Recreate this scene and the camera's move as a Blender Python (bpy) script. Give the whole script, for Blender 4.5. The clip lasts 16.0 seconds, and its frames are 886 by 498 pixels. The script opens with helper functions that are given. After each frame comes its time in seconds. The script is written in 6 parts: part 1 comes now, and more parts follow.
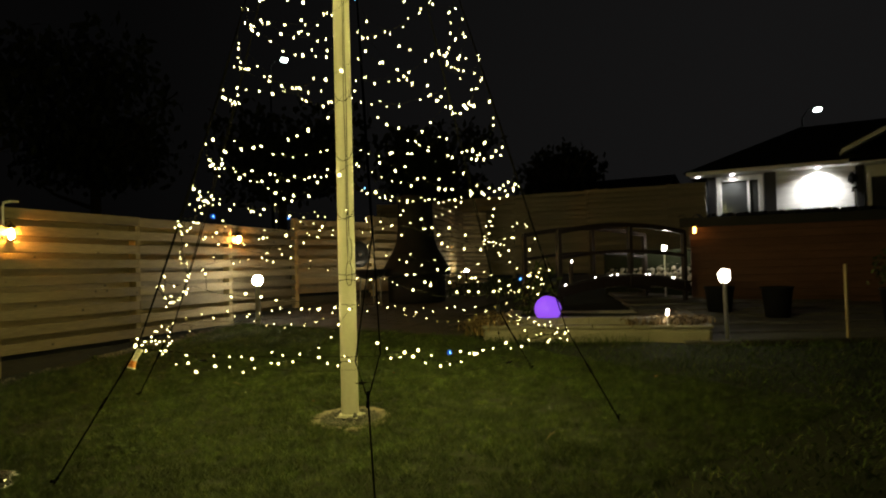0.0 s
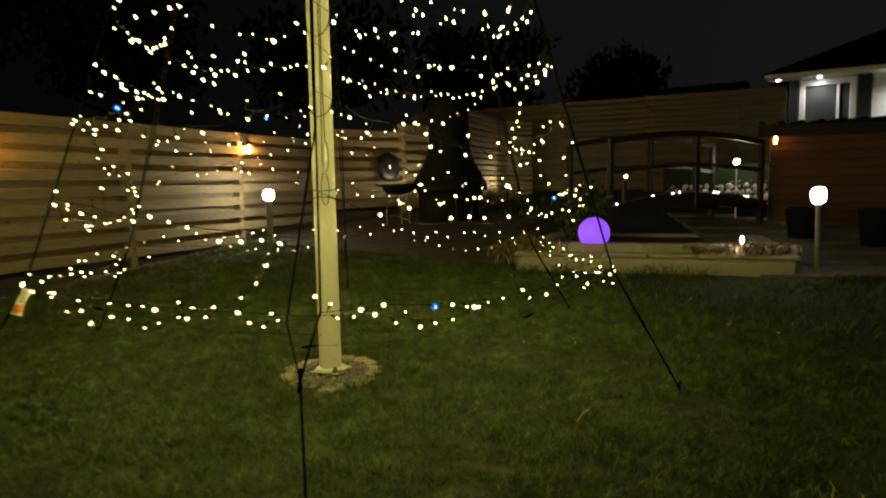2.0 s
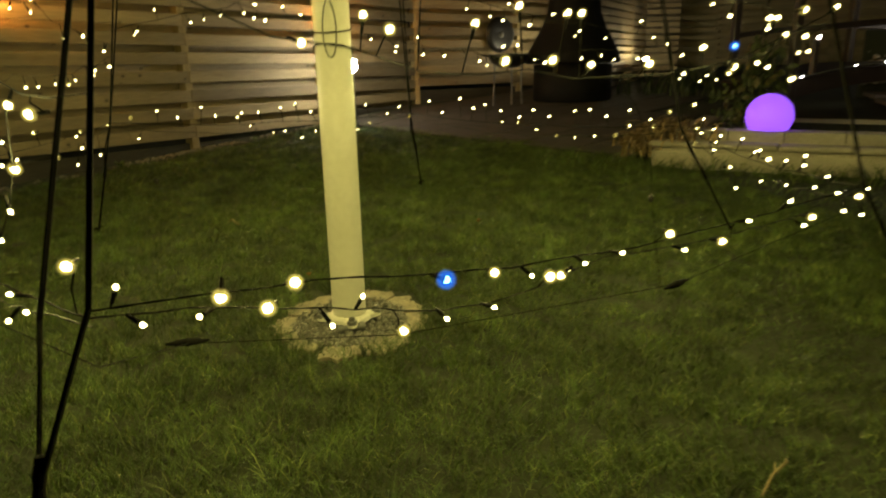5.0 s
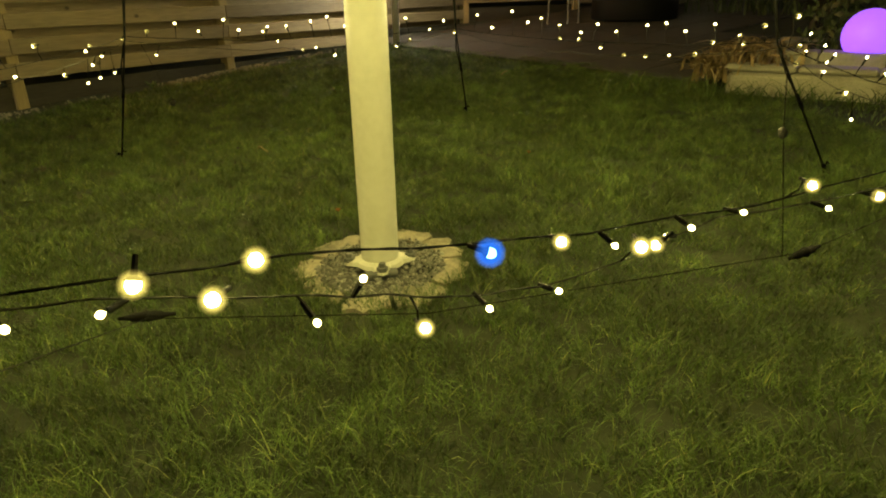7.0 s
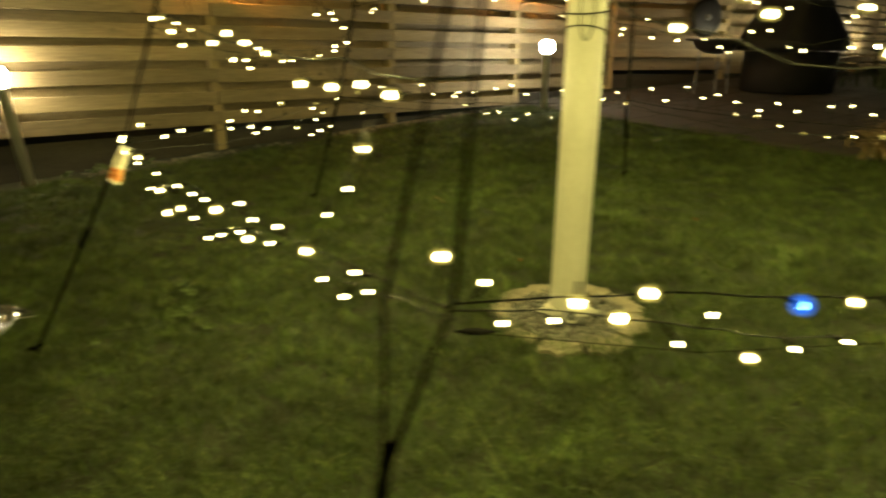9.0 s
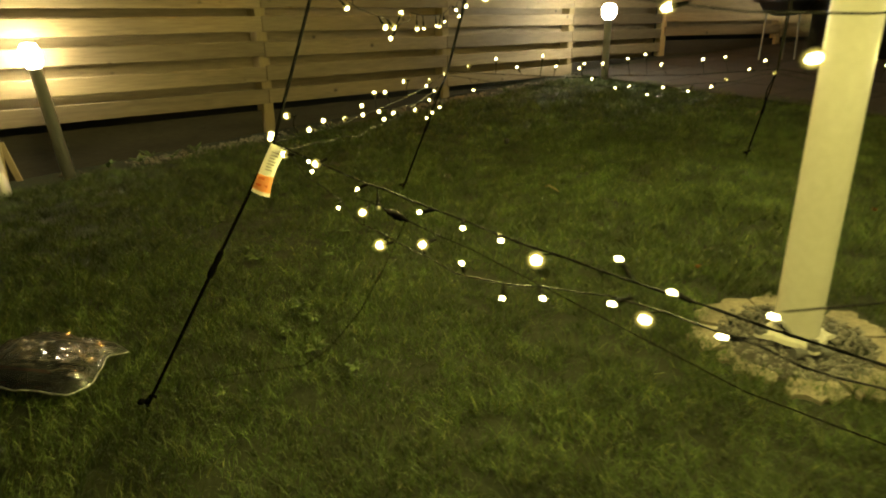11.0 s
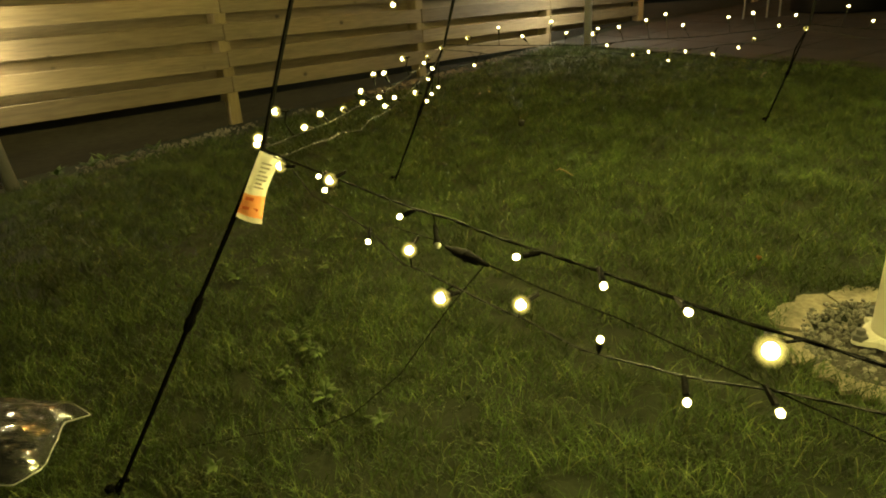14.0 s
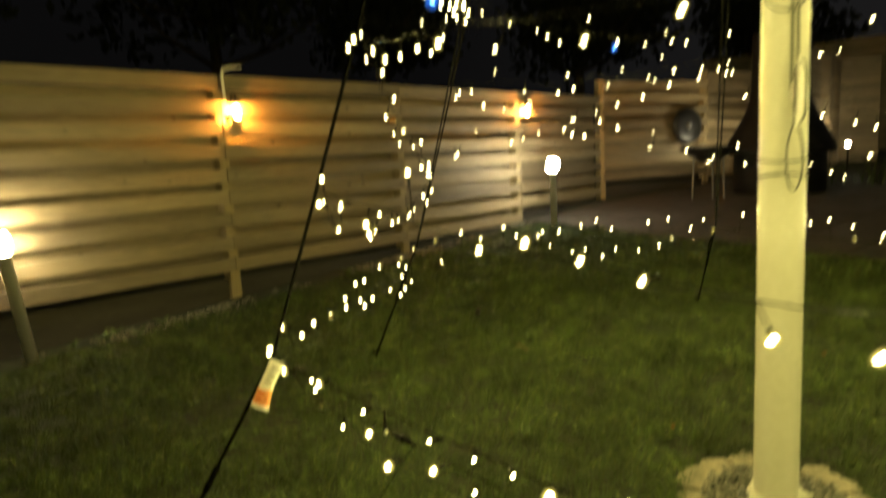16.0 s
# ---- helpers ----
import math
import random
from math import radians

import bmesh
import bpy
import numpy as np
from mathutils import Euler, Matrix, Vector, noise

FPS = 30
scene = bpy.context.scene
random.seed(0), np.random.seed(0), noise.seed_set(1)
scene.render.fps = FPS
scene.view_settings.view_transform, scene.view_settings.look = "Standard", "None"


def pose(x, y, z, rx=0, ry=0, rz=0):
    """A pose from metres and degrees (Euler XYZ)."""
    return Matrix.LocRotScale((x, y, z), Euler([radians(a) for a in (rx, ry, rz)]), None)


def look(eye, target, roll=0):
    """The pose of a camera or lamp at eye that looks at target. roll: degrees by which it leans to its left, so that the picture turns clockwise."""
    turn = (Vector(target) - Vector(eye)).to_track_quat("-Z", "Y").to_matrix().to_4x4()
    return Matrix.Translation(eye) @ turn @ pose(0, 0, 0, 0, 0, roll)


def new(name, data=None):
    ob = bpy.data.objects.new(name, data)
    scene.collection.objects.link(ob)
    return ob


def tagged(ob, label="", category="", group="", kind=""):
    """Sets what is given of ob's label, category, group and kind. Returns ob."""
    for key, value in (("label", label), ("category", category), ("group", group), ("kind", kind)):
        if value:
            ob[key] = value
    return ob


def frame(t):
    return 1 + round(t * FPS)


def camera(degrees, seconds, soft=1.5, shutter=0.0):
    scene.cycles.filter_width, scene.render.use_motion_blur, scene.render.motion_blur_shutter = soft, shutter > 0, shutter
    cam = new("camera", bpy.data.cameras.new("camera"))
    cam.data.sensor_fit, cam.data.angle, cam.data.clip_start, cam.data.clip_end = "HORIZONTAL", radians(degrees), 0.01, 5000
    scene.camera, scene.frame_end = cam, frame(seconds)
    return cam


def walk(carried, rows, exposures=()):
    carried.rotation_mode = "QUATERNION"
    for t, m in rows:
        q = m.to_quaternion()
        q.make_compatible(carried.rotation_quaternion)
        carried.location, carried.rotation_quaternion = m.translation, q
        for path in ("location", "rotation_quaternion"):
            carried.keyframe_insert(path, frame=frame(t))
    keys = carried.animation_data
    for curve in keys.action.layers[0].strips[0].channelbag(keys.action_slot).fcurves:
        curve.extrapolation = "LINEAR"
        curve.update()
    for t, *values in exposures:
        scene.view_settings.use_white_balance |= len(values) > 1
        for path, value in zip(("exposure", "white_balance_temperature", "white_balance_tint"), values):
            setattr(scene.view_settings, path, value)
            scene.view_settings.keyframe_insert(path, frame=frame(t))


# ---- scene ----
cam = camera(68.66, 16.0, soft=1.95, shutter=0.9)
# seconds, x, y, z, pitch, roll, yaw
ROWS = [
    (0.0, 0.023, -0.009, 1.158, 1.55, 1.53, -35.67),
    (0.5, 0.263, 0.177, 1.152, 0.35, 1.86, -34.39),
    (1.0, 0.538, 0.369, 1.161, -1.10, 1.57, -32.88),
    (1.5, 0.751, 0.592, 1.151, -3.65, 1.26, -31.52),
    (2.0, 0.957, 0.843, 1.148, -5.84, 1.09, -31.15),
    (2.5, 1.201, 1.056, 1.143, -6.81, 0.81, -29.62),
    (3.0, 1.414, 1.307, 1.119, -7.00, -0.21, -25.36),
    (3.5, 1.565, 1.585, 1.083, -8.71, -0.20, -23.72),
    (4.0, 1.667, 1.777, 1.050, -12.28, 0.91, -22.73),
    (4.5, 1.807, 1.947, 1.024, -13.99, 1.33, -22.18),
    (5.0, 1.882, 2.085, 0.993, -15.72, 1.11, -20.09),
    (7.5, 2.002, 2.415, 0.930, -22.38, 1.17, -15.36),
    (8.0, 1.957, 2.391, 0.947, -21.27, 1.17, -14.19),
    (8.5, 1.831, 2.265, 0.987, -17.87, 0.83, -11.00),
    (9.0, 1.640, 2.224, 1.003, -17.23, -0.43, -5.46),
    (9.5, 1.405, 2.336, 0.998, -17.61, -0.93, -3.75),
    (10.0, 1.253, 2.475, 1.007, -17.88, -0.63, -4.19),
    (12.5, 0.972, 3.187, 0.935, -22.34, 2.58, -8.72),
    (13.0, 0.967, 3.204, 0.936, -22.36, 3.08, -9.22),
    (13.5, 0.968, 3.212, 0.939, -21.99, 2.95, -9.25),
    (14.0, 0.968, 3.224, 0.944, -21.68, 3.06, -9.49),
    (14.5, 0.948, 3.229, 0.954, -21.55, 3.32, -9.98),
    (15.0, 0.956, 3.157, 1.006, -19.39, 3.60, -9.91),
    (15.5, 0.988, 2.957, 1.083, -15.14, 3.65, -10.11),
    (16.0, 0.989, 2.753, 1.178, -8.05, 2.96, -10.39),
]
walk(cam, [(t, pose(x, y, z, 90 + pitch, roll, yaw)) for t, x, y, z, pitch, roll, yaw in ROWS],
     exposures=[(0.0, -0.12), (2.0, -0.02), (3.5, 0.1), (5.0, 0.42), (7.5, 0.75), (10.0, 0.67), (12.5, 0.7), (16.0, 0.68)])

# ---------------------------------------------------------------- world: a clear, dark night sky
world = bpy.data.worlds.new("night")
scene.world = world
world.use_nodes = True
wn = world.node_tree
# a faint town glow on the house side, fading round to the other
sky_dir = wn.nodes.new("ShaderNodeTexCoord")
sky_sep = wn.nodes.new("ShaderNodeSeparateXYZ")
sky_ramp = wn.nodes.new("ShaderNodeMapRange")
sky_ramp.inputs["From Min"].default_value, sky_ramp.inputs["From Max"].default_value = 0.15, 0.85
sky_ramp.inputs["To Min"].default_value, sky_ramp.inputs["To Max"].default_value = 0.36, 1.35
wn.links.new(sky_dir.outputs["Generated"], sky_sep.inputs[0])
wn.links.new(sky_sep.outputs[0], sky_ramp.inputs["Value"])
wn.links.new(sky_ramp.outputs[0], wn.nodes["Background"].inputs[1])
wn.nodes["Background"].inputs[0].default_value = (0.0056, 0.0054, 0.0054, 1)

# the diodes' light, as colour and watts; halos round the bulbs are separate shells
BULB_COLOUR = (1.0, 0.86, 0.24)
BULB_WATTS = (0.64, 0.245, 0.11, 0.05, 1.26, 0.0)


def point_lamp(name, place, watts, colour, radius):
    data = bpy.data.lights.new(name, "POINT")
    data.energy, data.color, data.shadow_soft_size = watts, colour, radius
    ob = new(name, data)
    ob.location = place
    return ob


# ---------------------------------------------------------------- the lie of the land
AXIS = Vector((2.35, 4.51))


def ground_z(x, y):
    s = (x - 2.36) + (y - 4.55)
    s = np.clip(s, -14.0, 22.0)
    return 0.02 + 0.045 * s


def gz(x, y):
    return float(ground_z(x, y))


# ---------------------------------------------------------------- materials
def nodes_of(name):
    m = bpy.data.materials.new(name)
    m.use_nodes = True
    return m, m.node_tree.nodes, m.node_tree.links, m.node_tree.nodes["Principled BSDF"]


def surface(name, a, b, rough=0.7, scale=8.0, bump=0.2, metal=0.0, stretch=(1, 1, 1), fine=60.0, vary=0.25, spec=0.5):
    """A surface whose colour wanders between a and b at two scales, with relief, and differs a little from piece to piece."""
    m, n, l, p = nodes_of(name)
    co = n.new("ShaderNodeTexCoord")
    mp = n.new("ShaderNodeMapping")
    mp.inputs["Scale"].default_value = stretch
    info = n.new("ShaderNodeObjectInfo")
    shift = n.new("ShaderNodeVectorMath")
    shift.operation = "SCALE"
    shift.inputs["Scale"].default_value = 37.0
    comb = n.new("ShaderNodeCombineXYZ")
    for i in range(3):
        l.new(info.outputs["Random"], comb.inputs[i])
    l.new(comb.outputs[0], shift.inputs[0])
    add = n.new("ShaderNodeVectorMath")
    l.new(co.outputs["Object"], mp.inputs[0])
    l.new(mp.outputs[0], add.inputs[0])
    l.new(shift.outputs[0], add.inputs[1])
    big = n.new("ShaderNodeTexNoise")
    big.inputs["Scale"].default_value, big.inputs["Detail"].default_value = scale, 6
    small = n.new("ShaderNodeTexNoise")
    small.inputs["Scale"].default_value, small.inputs["Detail"].default_value = fine, 4
    l.new(add.outputs[0], big.inputs["Vector"])
    l.new(add.outputs[0], small.inputs["Vector"])
    mean = n.new("ShaderNodeMath")
    mean.operation = "MULTIPLY_ADD"
    mean.inputs[1].default_value = 0.45
    l.new(small.outputs["Fac"], mean.inputs[0])
    half = n.new("ShaderNodeMath")
    half.operation = "MULTIPLY"
    half.inputs[1].default_value = 0.55
    l.new(big.outputs["Fac"], half.inputs[0])
    l.new(half.outputs[0], mean.inputs[2])
    ramp = n.new("ShaderNodeValToRGB")
    ramp.color_ramp.elements[0].position, ramp.color_ramp.elements[1].position = 0.33, 0.67
    ramp.color_ramp.elements[0].color, ramp.color_ramp.elements[1].color = (*a, 1), (*b, 1)
    l.new(mean.outputs[0], ramp.inputs[0])
    hsv = n.new("ShaderNodeHueSaturation")
    rng = n.new("ShaderNodeMapRange")
    rng.inputs["To Min"].default_value, rng.inputs["To Max"].default_value = 1 - vary, 1 + vary
    l.new(info.outputs["Random"], rng.inputs["Value"])
    l.new(rng.outputs[0], hsv.inputs["Value"])
    l.new(ramp.outputs[0], hsv.inputs["Color"])
    l.new(hsv.outputs[0], p.inputs["Base Color"])
    p.inputs["Roughness"].default_value, p.inputs["Metallic"].default_value = rough, metal
    p.inputs["Specular IOR Level"].default_value = spec
    if bump:
        bm_ = n.new("ShaderNodeBump")
        bm_.inputs["Strength"].default_value, bm_.inputs["Distance"].default_value = bump, 0.01
        l.new(mean.outputs[0], bm_.inputs["Height"])
        l.new(bm_.outputs[0], p.inputs["Normal"])
    return m


def glow(name, colour, strength):
    m, n, l, p = nodes_of(name)
    p.inputs["Base Color"].default_value = (*[min(1, 0.8 * c) for c in colour], 1)
    p.inputs["Emission Color"].default_value = (*colour, 1)
    p.inputs["Emission Strength"].default_value = strength
    return m


def glass(name, rough=0.03, tint=(1, 1, 1), gloss=0.12):
    """Thin clear sheet: mostly see-through, with a mirror-like share."""
    m = bpy.data.materials.new(name)
    m.use_nodes = True
    n, l = m.node_tree.nodes, m.node_tree.links
    n.clear()
    out = n.new("ShaderNodeOutputMaterial")
    mix = n.new("ShaderNodeMixShader")
    tr = n.new("ShaderNodeBsdfTransparent")
    tr.inputs[0].default_value = (*tint, 1)
    gl = n.new("ShaderNodeBsdfGlossy")
    gl.inputs["Roughness"].default_value = rough
    fr = n.new("ShaderNodeFresnel")
    fr.inputs["IOR"].default_value = 1.5
    ad = n.new("ShaderNodeMath")
    ad.inputs[1].default_value = gloss
    l.new(fr.outputs[0], ad.inputs[0])
    l.new(ad.outputs[0], mix.inputs[0])
    l.new(tr.outputs[0], mix.inputs[1])
    l.new(gl.outputs[0], mix.inputs[2])
    l.new(mix.outputs[0], out.inputs[0])
    return m


def grass_material(name, dark, light, straw):
    m, n, l, p = nodes_of(name)
    geo = n.new("ShaderNodeNewGeometry")
    ramp = n.new("ShaderNodeValToRGB")
    e = ramp.color_ramp.elements
    e[0].position, e[0].color = 0.0, (*dark, 1)
    e[1].position, e[1].color = 1.0, (*straw, 1)
    mid = e.new(0.82)
    mid.color = (*light, 1)
    l.new(geo.outputs["Random Per Island"], ramp.inputs[0])
    co = n.new("ShaderNodeTexCoord")
    big = n.new("ShaderNodeTexNoise")
    big.inputs["Scale"].default_value, big.inputs["Detail"].default_value = 3.4, 5
    l.new(co.outputs["Object"], big.inputs["Vector"])
    rng = n.new("ShaderNodeMapRange")
    rng.inputs["From Min"].default_value, rng.inputs["From Max"].default_value = 0.3, 0.7
    rng.inputs["To Min"].default_value, rng.inputs["To Max"].default_value = 0.62, 1.34
    l.new(big.outputs["Fac"], rng.inputs["Value"])
    mid_noise = n.new("ShaderNodeTexNoise")
    mid_noise.inputs["Scale"].default_value, mid_noise.inputs["Detail"].default_value = 13.0, 3
    l.new(co.outputs["Object"], mid_noise.inputs["Vector"])
    rng2 = n.new("ShaderNodeMapRange")
    rng2.inputs["From Min"].default_value, rng2.inputs["From Max"].default_value = 0.32, 0.66
    rng2.inputs["To Min"].default_value, rng2.inputs["To Max"].default_value = 0.46, 1.42
    l.new(mid_noise.outputs["Fac"], rng2.inputs["Value"])
    both = n.new("ShaderNodeMath")
    both.operation = "MULTIPLY"
    l.new(rng.outputs[0], both.inputs[0])
    l.new(rng2.outputs[0], both.inputs[1])
    hsv = n.new("ShaderNodeHueSaturation")
    l.new(both.outputs[0], hsv.inputs["Value"])
    l.new(ramp.outputs[0], hsv.inputs["Color"])
    l.new(hsv.outputs[0], p.inputs["Base Color"])
    p.inputs["Roughness"].default_value = 0.55
    p.inputs["Specular IOR Level"].default_value = 0.25
    return m


MAT_SOIL = surface("lawn_soil", (0.008, 0.012, 0.003), (0.020, 0.027, 0.007), 0.95, 3.0, 0.8, fine=45, vary=0)
MAT_GRASS = grass_material("grass", (0.036, 0.060, 0.013), (0.082, 0.126, 0.030), (0.18, 0.19, 0.060))
MAT_FENCE = surface("treated_pine", (0.150, 0.113, 0.062), (0.300, 0.230, 0.128), 0.7, 1.6, 0.22, stretch=(0.45, 5, 5), fine=16, vary=0.30)


def add_knots(m):
    """Scattered dark knots along the boards."""
    n, l = m.node_tree.nodes, m.node_tree.links
    p = n["Principled BSDF"]
    source = p.inputs["Base Color"].links[0].from_socket
    add = next(k for k in n if k.bl_idname == "ShaderNodeVectorMath" and k.operation == "ADD")
    mp = n.new("ShaderNodeMapping")
    mp.inputs["Scale"].default_value = (13.0, 0.6, 1.5)
    l.new(add.outputs[0], mp.inputs[0])
    vo = n.new("ShaderNodeTexVoronoi")
    vo.inputs["Scale"].default_value = 1.0
    l.new(mp.outputs[0], vo.inputs["Vector"])
    rng = n.new("ShaderNodeMapRange")
    rng.inputs["From Min"].default_value, rng.inputs["From Max"].default_value = 0.06, 0.16
    rng.inputs["To Min"].default_value, rng.inputs["To Max"].default_value = 0.30, 1.0
    l.new(vo.outputs["Distance"], rng.inputs["Value"])
    few = n.new("ShaderNodeSeparateColor")
    l.new(vo.outputs["Color"], few.inputs[0])
    big = n.new("ShaderNodeMath")
    big.operation = "LESS_THAN"
    big.inputs[1].default_value = 0.68
    l.new(few.outputs[0], big.inputs[0])
    top = n.new("ShaderNodeMath")
    top.operation = "MAXIMUM"
    l.new(rng.outputs[0], top.inputs[0])
    l.new(big.outputs[0], top.inputs[1])
    mul = n.new("ShaderNodeMix")
    mul.data_type, mul.blend_type = "RGBA", "MULTIPLY"
    mul.inputs["Factor"].default_value = 1.0
    l.new(source, mul.inputs["A"])
    l.new(top.outputs[0], mul.inputs["B"])
    l.new(mul.outputs["Result"], p.inputs["Base Color"])


add_knots(MAT_FENCE)
MAT_POST = surface("treated_pine_post", (0.24, 0.18, 0.085), (0.38, 0.29, 0.14), 0.75, 3.0, 0.3, stretch=(6, 6, 0.5), fine=20, vary=0.1)
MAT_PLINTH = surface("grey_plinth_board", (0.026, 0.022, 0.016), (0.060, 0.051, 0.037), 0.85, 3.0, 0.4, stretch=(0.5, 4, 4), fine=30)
MAT_GREYFENCE = surface("weathered_fence", (0.17, 0.14, 0.085), (0.27, 0.225, 0.135), 0.8, 2.0, 0.3, stretch=(0.4, 5, 5), fine=12, vary=0.14)
MAT_POLE = surface("cream_fibreglass", (0.56, 0.545, 0.46), (0.65, 0.63, 0.54), 0.28, 3.0, 0.03, fine=40, vary=0)
MAT_CORD = surface("black_cord", (0.002, 0.002, 0.002), (0.005, 0.005, 0.004), 0.85, 30, 0.4, fine=300, vary=0, spec=0.06)
MAT_CABLE = surface("dark_cable", (0.003, 0.003, 0.003), (0.006, 0.006, 0.005), 0.6, 40, 0.2, fine=200, vary=0, spec=0.06)
MAT_CLEAR = surface("clear_cable", (0.012, 0.012, 0.010), (0.022, 0.022, 0.018), 0.5, 40, 0.2, fine=200, vary=0, spec=0.12)
MAT_BULB = glow("warm_bulb", (1.0, 0.88, 0.42), 20.0)
MAT_BULB_SOFT = glow("warm_bulb_dimmer", (1.0, 0.88, 0.42), 11.0)
for m in (MAT_BULB, MAT_BULB_SOFT):
    m.cycles.emission_sampling = "NONE"
MAT_BULB_BLUE = glow("blue_bulb", (0.16, 0.50, 1.0), 7.0)


def halo_shell(name, colour, strength, share):
    """A mostly see-through shell with faint emission: the halo of glow painted round a bulb."""
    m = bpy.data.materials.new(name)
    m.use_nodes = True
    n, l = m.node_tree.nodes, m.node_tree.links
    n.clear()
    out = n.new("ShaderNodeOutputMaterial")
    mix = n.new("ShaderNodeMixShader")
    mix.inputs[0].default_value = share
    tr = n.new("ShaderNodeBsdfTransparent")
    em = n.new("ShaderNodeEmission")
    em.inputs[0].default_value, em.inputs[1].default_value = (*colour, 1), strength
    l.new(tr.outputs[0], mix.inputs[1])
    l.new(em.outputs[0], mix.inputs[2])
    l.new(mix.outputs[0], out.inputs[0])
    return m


MAT_HALO = halo_shell("warm_halo", (1.0, 0.80, 0.16), 2.2, 0.11)
MAT_HALO_OUT = halo_shell("warm_halo_mid", (1.0, 0.80, 0.16), 1.7, 0.060)
MAT_HALO_FAR = halo_shell("warm_halo_outer", (1.0, 0.80, 0.16), 1.3, 0.028)
MAT_HALO_BLUE = halo_shell("blue_halo", (0.04, 0.22, 1.0), 1.6, 0.045)
MAT_CLEARCAP = surface("unlit_clear_cap", (0.30, 0.30, 0.26), (0.50, 0.50, 0.44), 0.12, 30, 0.1, vary=0)
MAT_TAG = surface("white_paper", (0.68, 0.66, 0.58), (0.78, 0.76, 0.68), 0.8, 6, 0.1, fine=80, vary=0)
MAT_ORANGE = surface("orange_print", (0.74, 0.30, 0.10), (0.84, 0.40, 0.15), 0.8, 6, 0.05, fine=80, vary=0)
MAT_INK = surface("grey_ink", (0.28, 0.27, 0.24), (0.36, 0.34, 0.30), 0.8, 6, 0.0, vary=0)
MAT_BED = surface("gravel_dust", (0.03, 0.028, 0.024), (0.08, 0.075, 0.06), 0.95, 20, 0.8, fine=90, vary=0)
MAT_STONE = surface("pale_flagstone", (0.13, 0.115, 0.083), (0.34, 0.30, 0.225), 0.95, 12, 0.8, fine=60, vary=0.08)
MAT_GRAVEL = surface("grey_gravel", (0.09, 0.086, 0.078), (0.30, 0.29, 0.25), 0.85, 9, 0.3, fine=60, vary=0.45)
MAT_EDGE = surface("gravel_edging", (0.09, 0.083, 0.065), (0.30, 0.275, 0.22), 0.9, 30, 0.8, fine=120, vary=0)
MAT_STEEL = surface("brushed_steel", (0.62, 0.61, 0.58), (0.82, 0.80, 0.76), 0.30, 3, 0.05, metal=0.72, stretch=(8, 8, 0.4), fine=50, vary=0)
MAT_GLOBE = glow("white_globe", (1.0, 0.86, 0.50), 110.0)
MAT_GLOBE_COOL = glow("white_globe_cool", (1.0, 0.94, 0.80), 22.0)
MAT_BRONZE = surface("black_bronze", (0.02, 0.017, 0.012), (0.05, 0.04, 0.03), 0.5, 12, 0.2, metal=0.6, vary=0)
MAT_FLAME = glow("amber_lamp", (1.0, 0.40, 0.06), 900.0)
MAT_FLAME_LOW = glow("amber_lamp_low", (1.0, 0.42, 0.07), 24.0)
MAT_GLOBE_FAR = glow("white_globe_bright", (1.0, 0.93, 0.70), 125.0)
MAT_BANKLAMP = glow("bank_lamp", (1.0, 0.93, 0.76), 105.0)
MAT_PONDLAMP = glow("pond_lamp", (1.0, 0.92, 0.74), 110.0)
MAT_UPLIGHT = glow("white_uplight", (1.0, 0.88, 0.55), 420.0)
MAT_PATIO = surface("dark_patio", (0.024, 0.021, 0.016), (0.056, 0.049, 0.038), 0.9, 4, 0.4, fine=40, vary=0.12)
MAT_CONCRETE = surface("rendered_wall", (0.26, 0.24, 0.19), (0.40, 0.37, 0.30), 0.9, 4, 0.4, fine=60, vary=0.05)
MAT_COPING = surface("wall_coping", (0.24, 0.22, 0.18), (0.36, 0.33, 0.27), 0.85, 5, 0.4, fine=50, vary=0.08)
MAT_WATER = surface("pond_water", (0.003, 0.004, 0.004), (0.006, 0.007, 0.006), 0.06, 3, 0.03, vary=0)
MAT_BALL = glow("violet_ball", (0.30, 0.09, 1.0), 0.95)
MAT_BRIDGE = surface("dark_stained_wood", (0.010, 0.006, 0.004), (0.024, 0.014, 0.009), 0.45, 3, 0.25, stretch=(0.6, 5, 5), fine=20, vary=0.15)
MAT_BLACK = surface("black_steel", (0.005, 0.005, 0.005), (0.010, 0.010, 0.009), 0.75, 6, 0.15, fine=60, vary=0, spec=0.2)
MAT_LEG = surface("dull_grey_legs", (0.10, 0.10, 0.095), (0.18, 0.18, 0.17), 0.5, 6, 0.1, metal=0.3, vary=0)
MAT_ENAMEL = surface("black_enamel", (0.005, 0.005, 0.005), (0.010, 0.010, 0.010), 0.42, 5, 0.02, vary=0)
MAT_ROCK = surface("field_stone", (0.20, 0.19, 0.15), (0.46, 0.43, 0.35), 0.9, 6, 0.6, fine=40, vary=0.35)
MAT_BRICK = surface("red_brown_boarding", (0.085, 0.040, 0.024), (0.145, 0.068, 0.040), 0.85, 4, 0.4, stretch=(0.5, 4, 4), fine=30, vary=0.1)
MAT_SHEDROOF = surface("corrugated_roofing", (0.010, 0.010, 0.010), (0.022, 0.021, 0.020), 0.8, 4, 0.3, fine=40, vary=0.05)
MAT_WHITE = surface("white_cladding", (0.70, 0.70, 0.68), (0.80, 0.80, 0.78), 0.6, 2, 0.1, stretch=(0.5, 3, 3), fine=30, vary=0.02)
